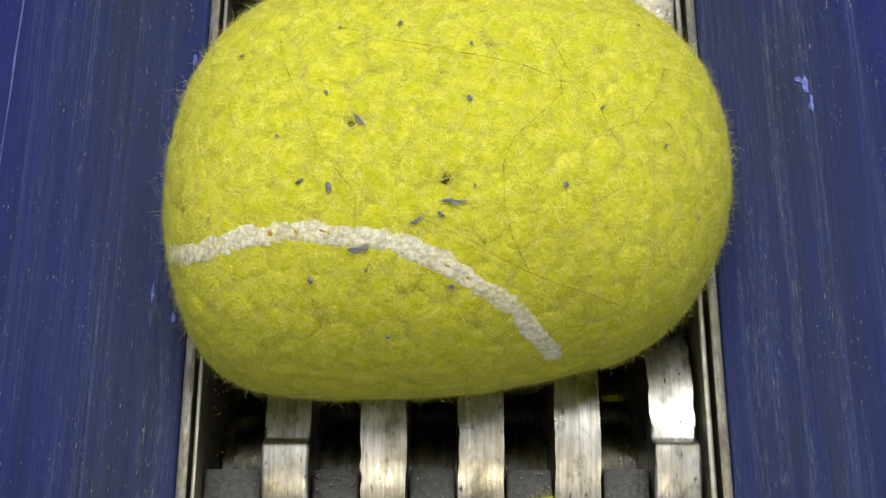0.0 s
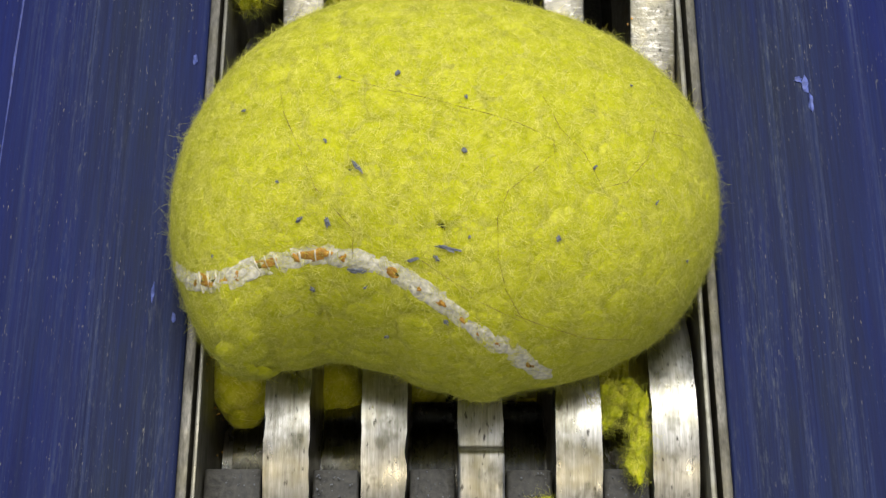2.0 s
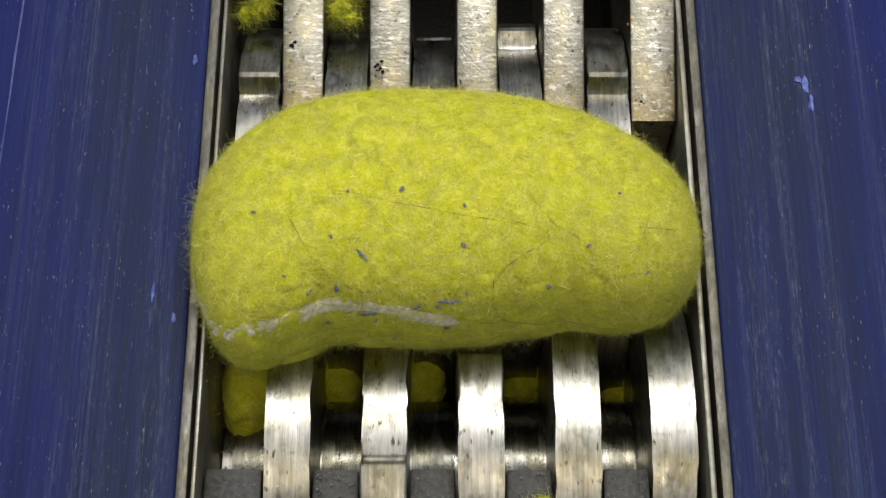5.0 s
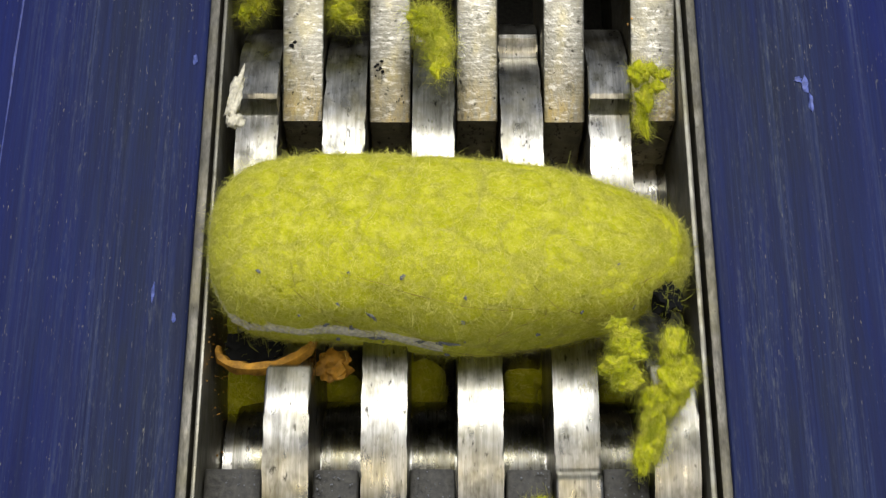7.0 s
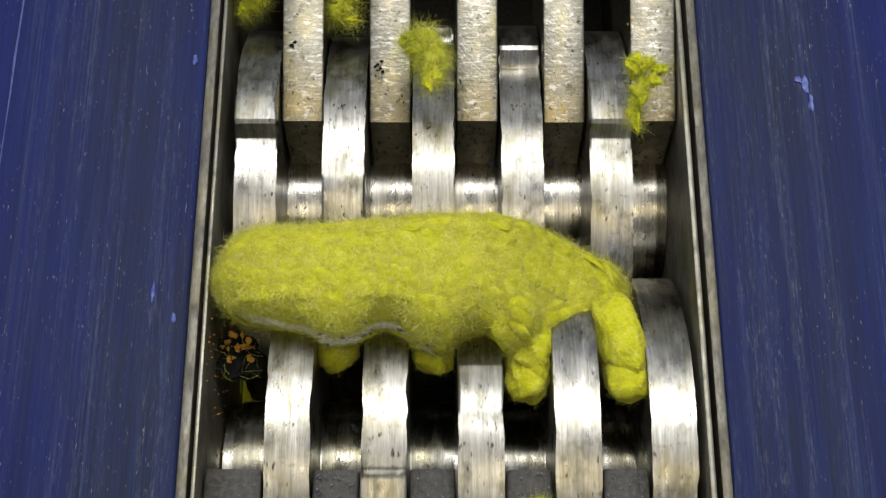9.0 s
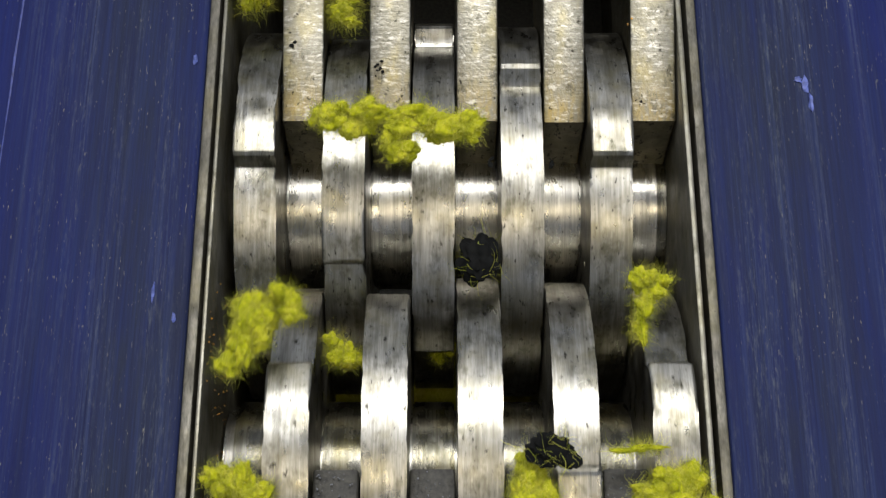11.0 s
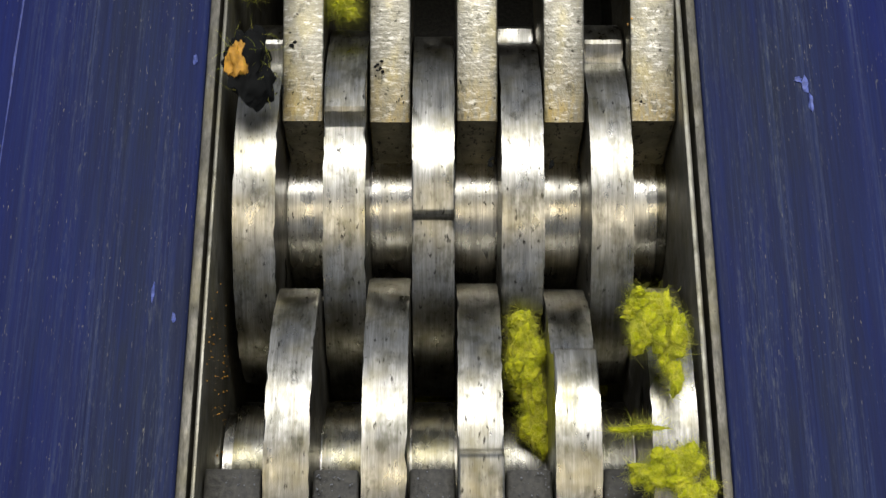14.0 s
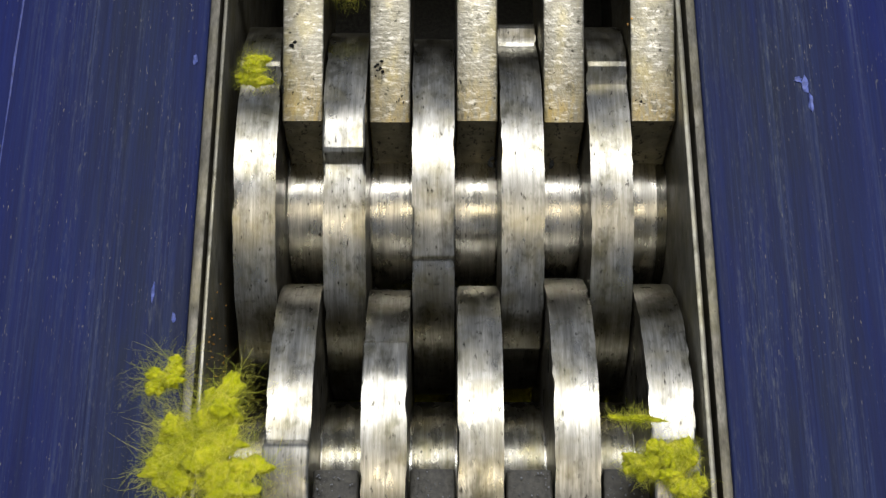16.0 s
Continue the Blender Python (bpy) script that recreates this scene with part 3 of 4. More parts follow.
# long loose hairs
STRANDS = [
    [(-0.532, 0.283, 0.798), (-0.515, 0.132, 0.847), (-0.458, -0.05, 0.887), (-0.406, -0.227, 0.885), (-0.331, -0.366, 0.87), (-0.285, -0.44, 0.851), (-0.288, -0.546, 0.787)],
    [(-0.352, 0.275, 0.895), (-0.176, 0.19, 0.966), (0.04, 0.121, 0.992), (0.234, 0.06, 0.97), (0.344, -0.005, 0.939), (0.344, -0.062, 0.937), (0.282, -0.149, 0.948), (0.195, -0.256, 0.947), (0.161, -0.362, 0.918), (0.162, -0.504, 0.848), (0.185, -0.614, 0.767), (0.227, -0.701, 0.676), (0.264, -0.751, 0.606)],
    [(-0.071, -0.557, 0.827), (0.082, -0.639, 0.765), (0.229, -0.719, 0.656), (0.406, -0.756, 0.514), (0.608, -0.73, 0.314)],
    [(0.319, 0.2, 0.927), (0.366, 0.059, 0.929), (0.439, -0.047, 0.897), (0.488, -0.185, 0.853), (0.567, -0.138, 0.812), (0.642, -0.007, 0.767), (0.674, 0.134, 0.726), (0.794, 0.157, 0.587)],
]


def build_ball():
    skins = [patch_mesh(100 + k, 2.6 + 0.06 * k) for k in range(8)]
    fuzzes = [fuzz_mesh(200 + k, 310) for k in range(8)]
    rng = random.Random(5)
    total = 1150
    view = Vector((0, -0.41, 0.912))
    for i in range(total):
        z = 1 - 2 * (i + 0.5) / total
        a = i * math.pi * (3 - math.sqrt(5))
        n = Vector((math.sqrt(1 - z * z) * math.cos(a), math.sqrt(1 - z * z) * math.sin(a), z))
        n = (n + Vector((rng.gauss(0, 1), rng.gauss(0, 1), rng.gauss(0, 1))) * 0.022).normalized()
        if max(n.dot(view), rolled(n, 30).dot(view), rolled(n, 58).dot(view)) < -0.14:
            continue
        ob = new("felt_patch", skins[i % 8])
        ob.parent = BALL
        fz = tagged(new("fuzz", fuzzes[(i * 3) % 8]), kind="stuff")
        fz.parent = ob
        up = rng.uniform(-0.06, 0.05)
        # as the skin is squeezed, two patches of three slip a little under their neighbours
        slip = 0.0 if i % 3 == 0 else 1.0
        PIECES.append((ob, n, rng.uniform(0, math.tau), [(3.2, up), (6.3, up - 0.2 * slip), (9.2, up - 0.45 * slip)]))
    # seam: short overlapping white rubber pieces along the way
    way = [Vector(q) for q in SEAM_WAY]
    way = [way[0] * 2 - way[1] * 1.0] + way + [way[-1] * 2 - way[-2]]
    stops = []
    for k in range(1, len(way) - 2):
        for s in range(5):
            u = s / 5
            p0, p1, p2, p3 = way[k - 1:k + 3]
            q = 0.5 * (2 * p1 + (p2 - p0) * u + (2 * p0 - 5 * p1 + 4 * p2 - p3) * u * u + (3 * p1 - p0 - 3 * p2 + p3) * u ** 3)
            stops.append(q.normalized())
    for _ in range(3):
        stops.insert(0, (stops[0] * 2 - stops[1]).normalized())
    for k, n in enumerate(stops):
        ahead = stops[min(k + 1, len(stops) - 1)] - stops[max(k - 1, 0)]
        bm = lump(k, 2.6, 1.25, 0.22, 0.42, 3)
        ob = part("seam", bm, SEAM, BALL, "whitish rubber seam", 60)
        PIECES.append((ob, n, ahead, [(0, -0.12), (2.0, -0.1), (4.2, -0.08), (6.3, -0.05 if k < 30 else -1.2)]))
    # tears that open along the seam
    tears = ((2, 2.5, 1.15), (5, 0.55, 0.7), (8, 1.8, 0.85), (11, 0.5, 0.6), (13, 2.6, 0.85), (16, 0.5, 0.6), (21, 1.0, 0.75),
             (24, 0.3, 0.4), (27, 0.75, 0.6), (30, 0.55, 0.45), (32, 0.3, 0.4), (35, 1.5, 0.5), (41, 1.0, 0.4))
    for k, (i, sx, sy) in enumerate(tears):
        n = stops[i + 3]
        ahead = stops[i + 4] - stops[i + 2]
        bm = lump(50 + k, sx, sy, 0.5, 0.45, 3)
        ob = part("tear", bm, RUBBER, BALL, "orange-brown torn rubber", 60)
        PIECES.append((ob, n, ahead, [(0, -0.42), (0.6, -0.36), (2.0, -0.18), (3.2, -0.06), (4.2, 0.0), (6.3, -1.8)]))
        if sx > 0.75:
            for u, f in ((-0.45, 0.30), (0.4, 0.38)):
                bm = lump(80 + k, sx * f, sy * 0.5, 0.42, 0.5)
                ob = part("hole", bm, BLACK, BALL, "black hole in the torn rubber", 60)
                PIECES.append((ob, (n + ahead.normalized() * u * sx / 32).normalized(), ahead,
                               [(0, -0.6), (0.6, -0.4), (2.0, -0.15), (3.2, 0.06), (4.2, 0.12), (6.3, -1.8)]))
        # white rubber threads still bridge the longer tears
        if sx > 1.2:
            for u in (-0.62, 0.05, 0.66):
                bm = lump(140 + k, 0.16, sy * 1.15, 0.4, 0.4)
                ob = part("thread", bm, SEAM, BALL, "white rubber thread across a tear", 60)
                PIECES.append((ob, (n + ahead.normalized() * u * sx / 32).normalized(), ahead,
                               [(0, -0.4), (2.0, 0.0), (4.2, 0.22), (6.3, -1.8)]))
    for k, q in enumerate(SPECKS):
        s = rng.uniform(0.10, 0.22)
        bm = lump(120 + k, s * rng.uniform(1, 1.6) * (4.0 if k in (3, 7, 8, 12) else 1.3), s, s * 0.7, 1.3, 3)
        ob = part("speck", bm, LINT, BALL, "grey lint speck", 60)
        PIECES.append((ob, Vector(q), rng.uniform(0, 6), [(0, 0.3)]))
    for strand in STRANDS:
        for a, b in zip(strand, strand[1:]):
            n = (Vector(a) + Vector(b)).normalized()
            ln = (skin(Vector(b).normalized(), 0) - skin(Vector(a).normalized(), 0)).length * 0.56
            bm = bmesh.new()
            ring = []
            for k in range(7):
                x = -ln + 2 * ln * k / 6
                bend = -x * x / 60
                ring.append([bm.verts.new((x * MM, (0.024 * math.cos(w) + rng.uniform(-.04, .04)) * MM, (bend + 0.024 * math.sin(w)) * MM))
                             for w in (0, 2.1, 4.2)])
            for r0, r1 in zip(ring, ring[1:]):
                for w in range(3):
                    bm.faces.new((r0[w], r0[(w + 1) % 3], r1[(w + 1) % 3], r1[w]))
            ob = part("hair", bm, HAIR, BALL, "dark loose hair", 60)
            PIECES.append((ob, n, Vector(b) - Vector(a), [(0, 0.75)]))


build_ball()


# ---------------------------------------------------------------- torn scraps
def scrap(name, label, category, seed, lobes, fibres, mat, fib, length=3.2, rough=0.7, fill=0.9, flat=0.34, curl=0.0, boxy=1.0):
    """A torn tuft: rough lobes ((x, y, z), (half sizes)) in millimetres, wrapped in loose fibres."""
    top = thing(name, label, category, group="torn scraps")
    rng = random.Random(seed)
    for k, (c, s) in enumerate(lobes):
        bm = lump(seed + k, *(v * fill for v in s), rough, 4, boxy)
        bmesh.ops.translate(bm, verts=bm.verts, vec=Vector(c) * MM)
        core = part("core", bm, mat, top, smooth=180)
        pts = [(v.co / MM, v.normal.copy()) for v in core.data.vertices]
        bm = bmesh.new()
        hairs(bm, rng, int(fibres * s[0] * s[1] / 10), lambda g: pts[g.randrange(len(pts))], length, 0.016, flat, 0, curl)
        fz = new("fuzz", finish(bm, "fuzz", fib))
        fz.parent = core
        tagged(fz, kind="stuff")
    return top


def tuft(seed, label, *lobes, fibres=3000, length=2.8):
    # each lobe is a knot of five to seven smaller wads that lie askew
    rng = random.Random(seed * 7)
    wads = []
    for c, s in lobes:
        many = 7 if s[0] * s[1] > 9 else 5
        for k in range(many):
            u = (k + 0.5) / many * 2 - 1
            along = 0 if s[0] > s[1] else 1
            off = [rng.uniform(-0.6, 0.6) * s[0], rng.uniform(-0.6, 0.6) * s[1], rng.uniform(-0.3, 0.5) * s[2]]
            off[along] = u * 0.72 * s[along]
            half = [s[0] * rng.uniform(0.3, 0.66), s[1] * rng.uniform(0.3, 0.66), s[2] * rng.uniform(0.45, 0.8)]
            half[along] = s[along] * rng.uniform(0.22, 0.42)
            wads.append((tuple(a + b for a, b in zip(c, off)), half))
    lobes = wads
    return scrap("felt_tuft", label, "felt tuft", seed, lobes, fibres, TORN, TORNFIBRE, length * 0.85, 0.7, 1.0, 0.12, 0.45)


def flap(seed, label, *lobes):
    return scrap("felt_flap", label, "felt flap", seed, lobes, 800, FELT, FIBRE, 1.9, 0.2, 1.0, 0.10, 0.2, 0.78)


def rubber(seed, label, *lobes):
    top = thing("rubber_scrap", label, "rubber scrap", group="torn scraps")
    for k, (c, s, mat) in enumerate(lobes):
        bm = lump(seed + k, *s, 0.6, 4)
        bmesh.ops.translate(bm, verts=bm.verts, vec=Vector(c) * MM)
        chunk = part("chunk", bm, mat, top, smooth=40)
        if mat in (FELT, BLACK) and s[0] > 1.2:
            # torn fibres stand out of the scrap
            pts = [(v.co / MM, v.normal.copy()) for v in chunk.data.vertices]
            bm = bmesh.new()
            hairs(bm, random.Random(seed + k), 420 if mat == FELT else 70, lambda g: pts[g.randrange(len(pts))], 3.4, 0.022, 0.7)
            fz = tagged(new("fuzz", finish(bm, "fuzz", TORNFIBRE)), kind="stuff")
            fz.parent = chunk
    return top


YELLOW = "ragged yellow felt tuft "
corner = tuft(11, YELLOW + "resting on the front blocks", ((-0.5, 0, 0), (4.4, 2.6, 2.2)), ((2.6, -2.6, 0), (3.4, 2.0, 2)), ((-4, 4.5, 1), (3.6, 0.6, 0.5)))
butterfly = tuft(12, YELLOW + "torn in two wings, riding the discs", ((-6, 1, 0), (5.5, 2.6, 2)), ((5, -0.5, 0), (6, 2.4, 1.8)), ((-1, -2, 0), (3, 3, 1.8)))
left_tuft = tuft(13, YELLOW + "caught beside the hopper liner", ((0, 0, 0), (3.6, 4.2, 2.4)), ((3.5, 2.5, 0.5), (2.4, 2.8, 2)), ((-2, -4, -0.5), (2.4, 3.2, 2)))
left_orange = tuft(14, "yellow felt tuft with orange rubber backing", ((0, 0, 0), (3.8, 2.6, 1.8)), ((2, -2, 0), (2.8, 2.2, 1.6)))
centre_long = tuft(15, "long ragged yellow felt strip over the discs", ((0, 5, 0), (2.6, 4.2, 2)), ((0.5, 0, 0.5), (2.8, 5, 2)), ((0.5, -6, 0), (2.4, 4.6, 1.8)))
disc_rider = tuft(16, YELLOW + "hooked on a disc tooth", ((0, 0, 0), (2.8, 4.4, 2)), ((2.4, -2, 0), (1.8, 3.6, 1.5)))
right_tuft = tuft(17, YELLOW + "caught against the hopper plate", ((0, 0, 0), (3.8, 3.4, 2.6)), ((-2, 2.4, 0), (2.4, 2.4, 2)), ((2, -4, 0), (1.8, 4.2, 1.4)))
top_left = tuft(18, "brownish yellow felt tuft on a back disc", ((0, 0, 0), (2.6, 2.6, 1.6)))
thrown = tuft(19, "large loose yellow felt tuft thrown upwards", ((1, 1, 0), (4, 6, 1.6)), ((-6, 6, 1), (2.2, 2.6, 1.2)), ((4, -6, 0), (4.0, 4, 1.4)), ((-3, -3, 0), (3.4, 5, 1.2)), fibres=900, length=6)
bar_tuft = tuft(20, YELLOW + "stuck between the scraper fingers", ((0, 0, 0), (2.3, 2.6, 1.6)), length=4.5)
bar_tuft_two = tuft(21, YELLOW + "stuck beside the hopper plate", ((0, 0, 0), (2.4, 2.2, 1.6)), length=4.0)
flap_left = flap(22, "smooth yellow felt flap pulled down between discs", ((0, 9, 4), (4.0, 9.0, 5.4)), ((0, -1.0, -0.5), (3.8, 8.6, 4.2)))
strip_four = flap(30, "yellow felt strip hanging between front discs", ((0, 1.4, 0.8), (3.0, 6.0, 3.6)), ((0, -3.4, -1.0), (2.8, 3.8, 2.8)))
mid_tuft = tuft(31, YELLOW + "riding a back disc", ((0, 0, 0), (2.6, 3.4, 2)), ((1.0, -4, 0.3), (1.6, 3.6, 1.4)), ((-1.5, 2, 0), (2, 2.4, 1.5)), length=4.0)
residue_one = tuft(33, "yellow felt residue deep between front discs", ((0, 0, 0), (2.5, 2.6, 1.6)))
residue_two = tuft(34, "yellow felt residue deep between front discs", ((0, 0, 0), (2.4, 3.4, 1.8)))
front_rider = tuft(35, YELLOW + "carried up by a front disc", ((0, 0, 0), (2.8, 2.4, 1.5)), ((1, 2, 0), (1.6, 2, 1.2)))
pale_scrap = scrap("seam_scrap", "pale torn strip of seam rubber on the plate", "rubber scrap", 32, [((0, 0, 0), (0.9, 4.2, 0.7)), ((0.8, -4, 0), (1.2, 1.2, 0.8))], 60, SEAM, FIBRE, 1.2)
strip_one = flap(23, "yellow felt strip hanging between front discs", ((0, 1.4, 0.8), (3.0, 6.0, 3.6)), ((0, -3.4, -1.0), (2.8, 3.8, 2.8)))
strip_two = flap(24, "yellow felt strip hanging between front discs", ((0, 1.4, 0.8), (3.0, 6.0, 3.6)), ((0, -3.4, -1.0), (2.8, 3.8, 2.8)))
strip_three = flap(25, "yellow felt strip hanging between front discs", ((0, 1.4, 0.8), (3.0, 6.0, 3.6)), ((0, -3.4, -1.0), (2.8, 3.8, 2.8)))
front_hook = tuft(26, "hooked yellow felt strip with dark backing", ((0, 3.6, 0), (3.4, 2.6, 1.8)), ((-1.6, 0.4, 0), (2.2, 2.6, 1.6)), ((2.6, -2.5, 0), (1.5, 5.6, 1.4)), length=3.0)
right_strand = tuft(27, "long torn yellow felt strand along the plate", ((0, 3, 0), (3, 5.4, 1.8)), ((-1.5, -4.5, -1), (1.8, 5.5, 1.4)))
right_clump = tuft(28, "yellow felt clump with pale torn threads", ((0, 0, 0), (3.0, 4.0, 2.6)), ((1.6, 3, 0.5), (1.8, 2.6, 1.6)))
top_right = tuft(29, "yellow felt tuft with orange crumbs", ((0, 0, 0), (2.6, 2.2, 1.6)), ((-1.4, -4, -0.4), (1.4, 4.0, 1.2)))
black_one = rubber(41, "black rubber scrap with yellow felt on it", ((0, 0, 0), (3.2, 3.0, 1.8), BLACK), ((-1.5, 3, 0.6), (1.8, 1.6, 1.2), FELT))
black_two = rubber(42, "black rubber scrap with orange crumbs on it", ((0, 0, 0), (3.4, 4.4, 2.0), BLACK), ((-1.6, 0.4, 1.4), (1.4, 2.4, 1.0), RUBBER))
black_tip = rubber(43, "torn black rubber tip of the ball", ((0, 0, 0), (1.6, 2.0, 1.4), BLACK))
green_black = rubber(44, "dark green rubber scrap with felt fibres", ((0, 0, 0), (3.0, 2.0, 1.2), BLACK))
gap_black = rubber(45, "dark rubber scrap in the gap between discs", ((0, 0, 0), (2.4, 3.2, 1.6), BLACK))
torn_ring = rubber(46, "curled orange rubber shell with black hollow", ((-1.6, 0.8, -0.6), (4.2, 2.8, 0.9), BLACK))


def curl():
    """The torn edge of the rubber shell, a crescent round the hollow."""
    rng = random.Random(9)
    bm = bmesh.new()
    rings = []
    for k in range(19):
        a = radians(170 + 200 * k / 18)
        c = Vector((6.4 * math.cos(a), 3.4 * math.sin(a) + 0.8, 0.2))
        out = Vector((math.cos(a), math.sin(a), 0))
        w = 0.95 * math.sin(math.pi * (k + 0.6) / 19.2) ** 0.4 * rng.uniform(0.8, 1.2)
        rings.append([bm.verts.new((c + out * w * math.cos(q) + Vector((0, 0, 1.3 * w * math.sin(q)))) * MM) for q in (0, 1.05, 2.1, 3.14, 4.2, 5.2)])
    for r0, r1 in zip(rings, rings[1:]):
        for q in range(6):
            bm.faces.new((r0[q], r0[(q + 1) % 6], r1[(q + 1) % 6], r1[q]))
    part("torn_edge", bm, RUBBER, torn_ring, "orange torn rubber edge", 50)


curl()
rng = random.Random(61)
crumbly = rubber(48, "black rubber shell crusted with orange crumbs", ((0, 0, 0), (2.8, 3.6, 1.2), BLACK),
                 *(((rng.uniform(-2.2, 2.0), rng.uniform(-1.6, 3.0), rng.uniform(0.7, 1.2)),
                    (rng.uniform(0.15, 0.5), rng.uniform(0.15, 0.55), 0.3), RUBBER) for _ in range(26)))
torn_flap = rubber(47, "orange-brown rubber tongue between discs", ((0, 0, 0), (2.4, 2.2, 1.2), RUBBER))


# ---------------------------------------------------------------- crumbs
def crumbs():
    rng = random.Random(77)
    for name, label, count, spot in (
            ("crumbs", "yellow and orange crumbs on the liner", 70,
             lambda: (WALL_L + 0.15, rng.gauss(9, 4), rng.uniform(4, 23))),
            ("crumbs", "fine dust and crumbs on the front blocks", 170,
             lambda: (rng.choice((-27, -15, -3, 9, 21)) + rng.uniform(-2.4, 2.4), rng.uniform(-13, -7.6), 20.1))):
        bm = bmesh.new()
        for _ in range(count):
            s = (rng.uniform(0.05, 0.24) ** 1.3 if "liner" in label else rng.uniform(0.04, 0.17)) * MM
            got = bmesh.ops.create_icosphere(bm, subdivisions=1, radius=s)
            p = Vector(spot()) * MM
            for v in got["verts"]:
                v.co = v.co * rng.uniform(0.6, 1.3) + p
        tagged(new(name, finish(bm, name, RUBBER if "liner" in label else LINT, 40)), label, "crumbs", kind="stuff")


crumbs()


# ---------------------------------------------------------------- what moves
def drift(ob, rows, seed, sway=20.0, turn=0.0):
    """Carry a scrap from place to place (millimetres), tumbling a little on the way."""
    rng = random.Random(seed)
    keyed = []
    rx = ry = 0.0
    for k, (t, x, y, z) in enumerate(rows):
        if k:
            rx, ry = rng.uniform(-sway, sway), rng.uniform(-sway, sway)
        keyed.append((t, pose(x * MM, y * MM, z * MM, rx, ry, turn + rng.uniform(-sway, sway) * 0.6)))
    walk(ob, keyed)


def spin(ob, at, passes, sense, angle):
    """Turn a rotor: at each of the times in passes a tooth of its last disc stands at the given angle, 120 degrees after the one before."""
    angles = [angle + sense * 120.0 * k for k in range(len(passes))]
    rows = []
    for k in range(33):
        t = k * 0.5
        a = float(np.interp(t, passes, angles))
        rows.append((t, Matrix.Translation((0, at[0] * MM, at[1] * MM)) @ Matrix.Rotation(radians(a), 4, "X")))
    walk(ob, rows)


def motions():
    spin(BACK, BACK_AT, [-0.25, 1.62, 3.49, 5.36, 7.23, 9.1, 10.95, 12.8, 14.61, 16.42], 1, 97.0)
    spin(FRONT, FRONT_AT, [-1.18, 0.17, 1.52, 2.87, 4.2, 5.57, 6.93, 8.26, 9.59, 10.92, 12.24, 13.54, 14.86, 16.17], -1, 80.0)
    for ob, n, along, lifts in PIECES:
        rows = []
        for t in BALL_TIMES:
            lift = float(np.interp(t, [q[0] for q in lifts], [q[1] for q in lifts]))
            m = skin_pose(n, t, lift, 0.0)
            if isinstance(along, Vector):
                a = skin((Vector(n) + along * 0.3).normalized(), t) - skin((Vector(n) - along * 0.3).normalized(), t)
                loc = m.to_3x3().inverted() @ a
                m = m @ Matrix.Rotation(math.atan2(loc.y, loc.x), 4, "Z")
            else:
                m = m @ Matrix.Rotation(along, 4, "Z")
            rows.append((t, m))
        walk(ob, rows)
    drift(corner, [(0, 29.4, -25, 22), (9.4, 29.4, -25, 22), (10.6, 26.9, -13.3, 24), (11.5, 25.6, -9.7, 25), (13, 26, -9, 25), (14.4, 25.5, -8.6, 26), (16, 24.9, -7.9, 26)], 300)
    drift(butterfly, [(0, -6.7, 67.1, 30), (9.6, -6.7, 67.1, 30), (10.6, -7.1, 41.8, 33), (11.3, -7.6, 28.1, 34), (11.5, -7.2, 22.4, 34), (11.8, -7.6, 16.2, 32), (12.15, -8.4, 15.8, 26), (12.35, -9, 17.6, 14), (12.6, -9.6, 20.3, -8), (13, -10.4, 25, -25), (13.6, -11.7, 32.8, -40), (16, -11.7, 32.8, -40)], 301)
    drift(left_tuft, [(0, -25.2, -19.9, 20), (9.8, -25.2, -19.9, 20), (10.8, -25.5, 0.3, 26), (11.3, -23.4, 17.4, 28), (11.5, -23.6, 17.6, 28), (11.8, -23.2, 14.9, 28), (12.2, -24.2, 13.2, 26), (12.5, -25.8, 13.4, 20), (12.8, -27, 14.6, 9), (13.2, -28.4, 17.4, -6), (13.8, -35.8, 30.8, -40), (16, -35.8, 30.8, -40)], 302)
    drift(left_orange, [(0, -27.2, -19.9, 20), (10.2, -27.2, -19.9, 20), (11.3, -27.3, -5.1, 26), (11.6, -26.1, 0, 27), (11.8, -26.3, 4.4, 27), (12.2, -27.5, 9.2, 22), (12.8, -30.2, 12.4, 5), (13.4, -36.5, 26.7, -40), (16, -36.5, 26.7, -40)], 303)
    drift(centre_long, [(0, 9.6, -19.9, 20), (10.4, 9.6, -19.9, 20), (11.3, 7.8, -7.4, 28), (11.5, 8.2, -0.7, 29), (11.7, 8, 4.7, 30), (11.9, 8, 8, 31), (12.4, 8, 6.9, 31), (13, 8.7, 5.1, 29), (13.4, 8.7, 5.8, 22), (13.7, 8.9, 7.0, 15), (14.0, 9.4, 8.3, 10), (14.3, 9.9, 9.6, 2), (14.7, 12.7, 23.7, -40), (16, 12.7, 23.7, -40)], 304)
    drift(disc_rider, [(0, 17.1, -19.9, 20), (12.1, 17.1, -19.9, 20), (12.4, 16, -8, 30), (12.6, 15.5, -1, 32), (12.8, 16.7, 5.8, 33), (13, 16.5, 10.9, 33), (13.2, 18.5, 10.3, 30), (13.4, 19.7, 10.8, 22), (13.8, 22, 14.2, 0), (14.2, 26.6, 26.7, -40), (16, 26.6, 26.7, -40)], 305)
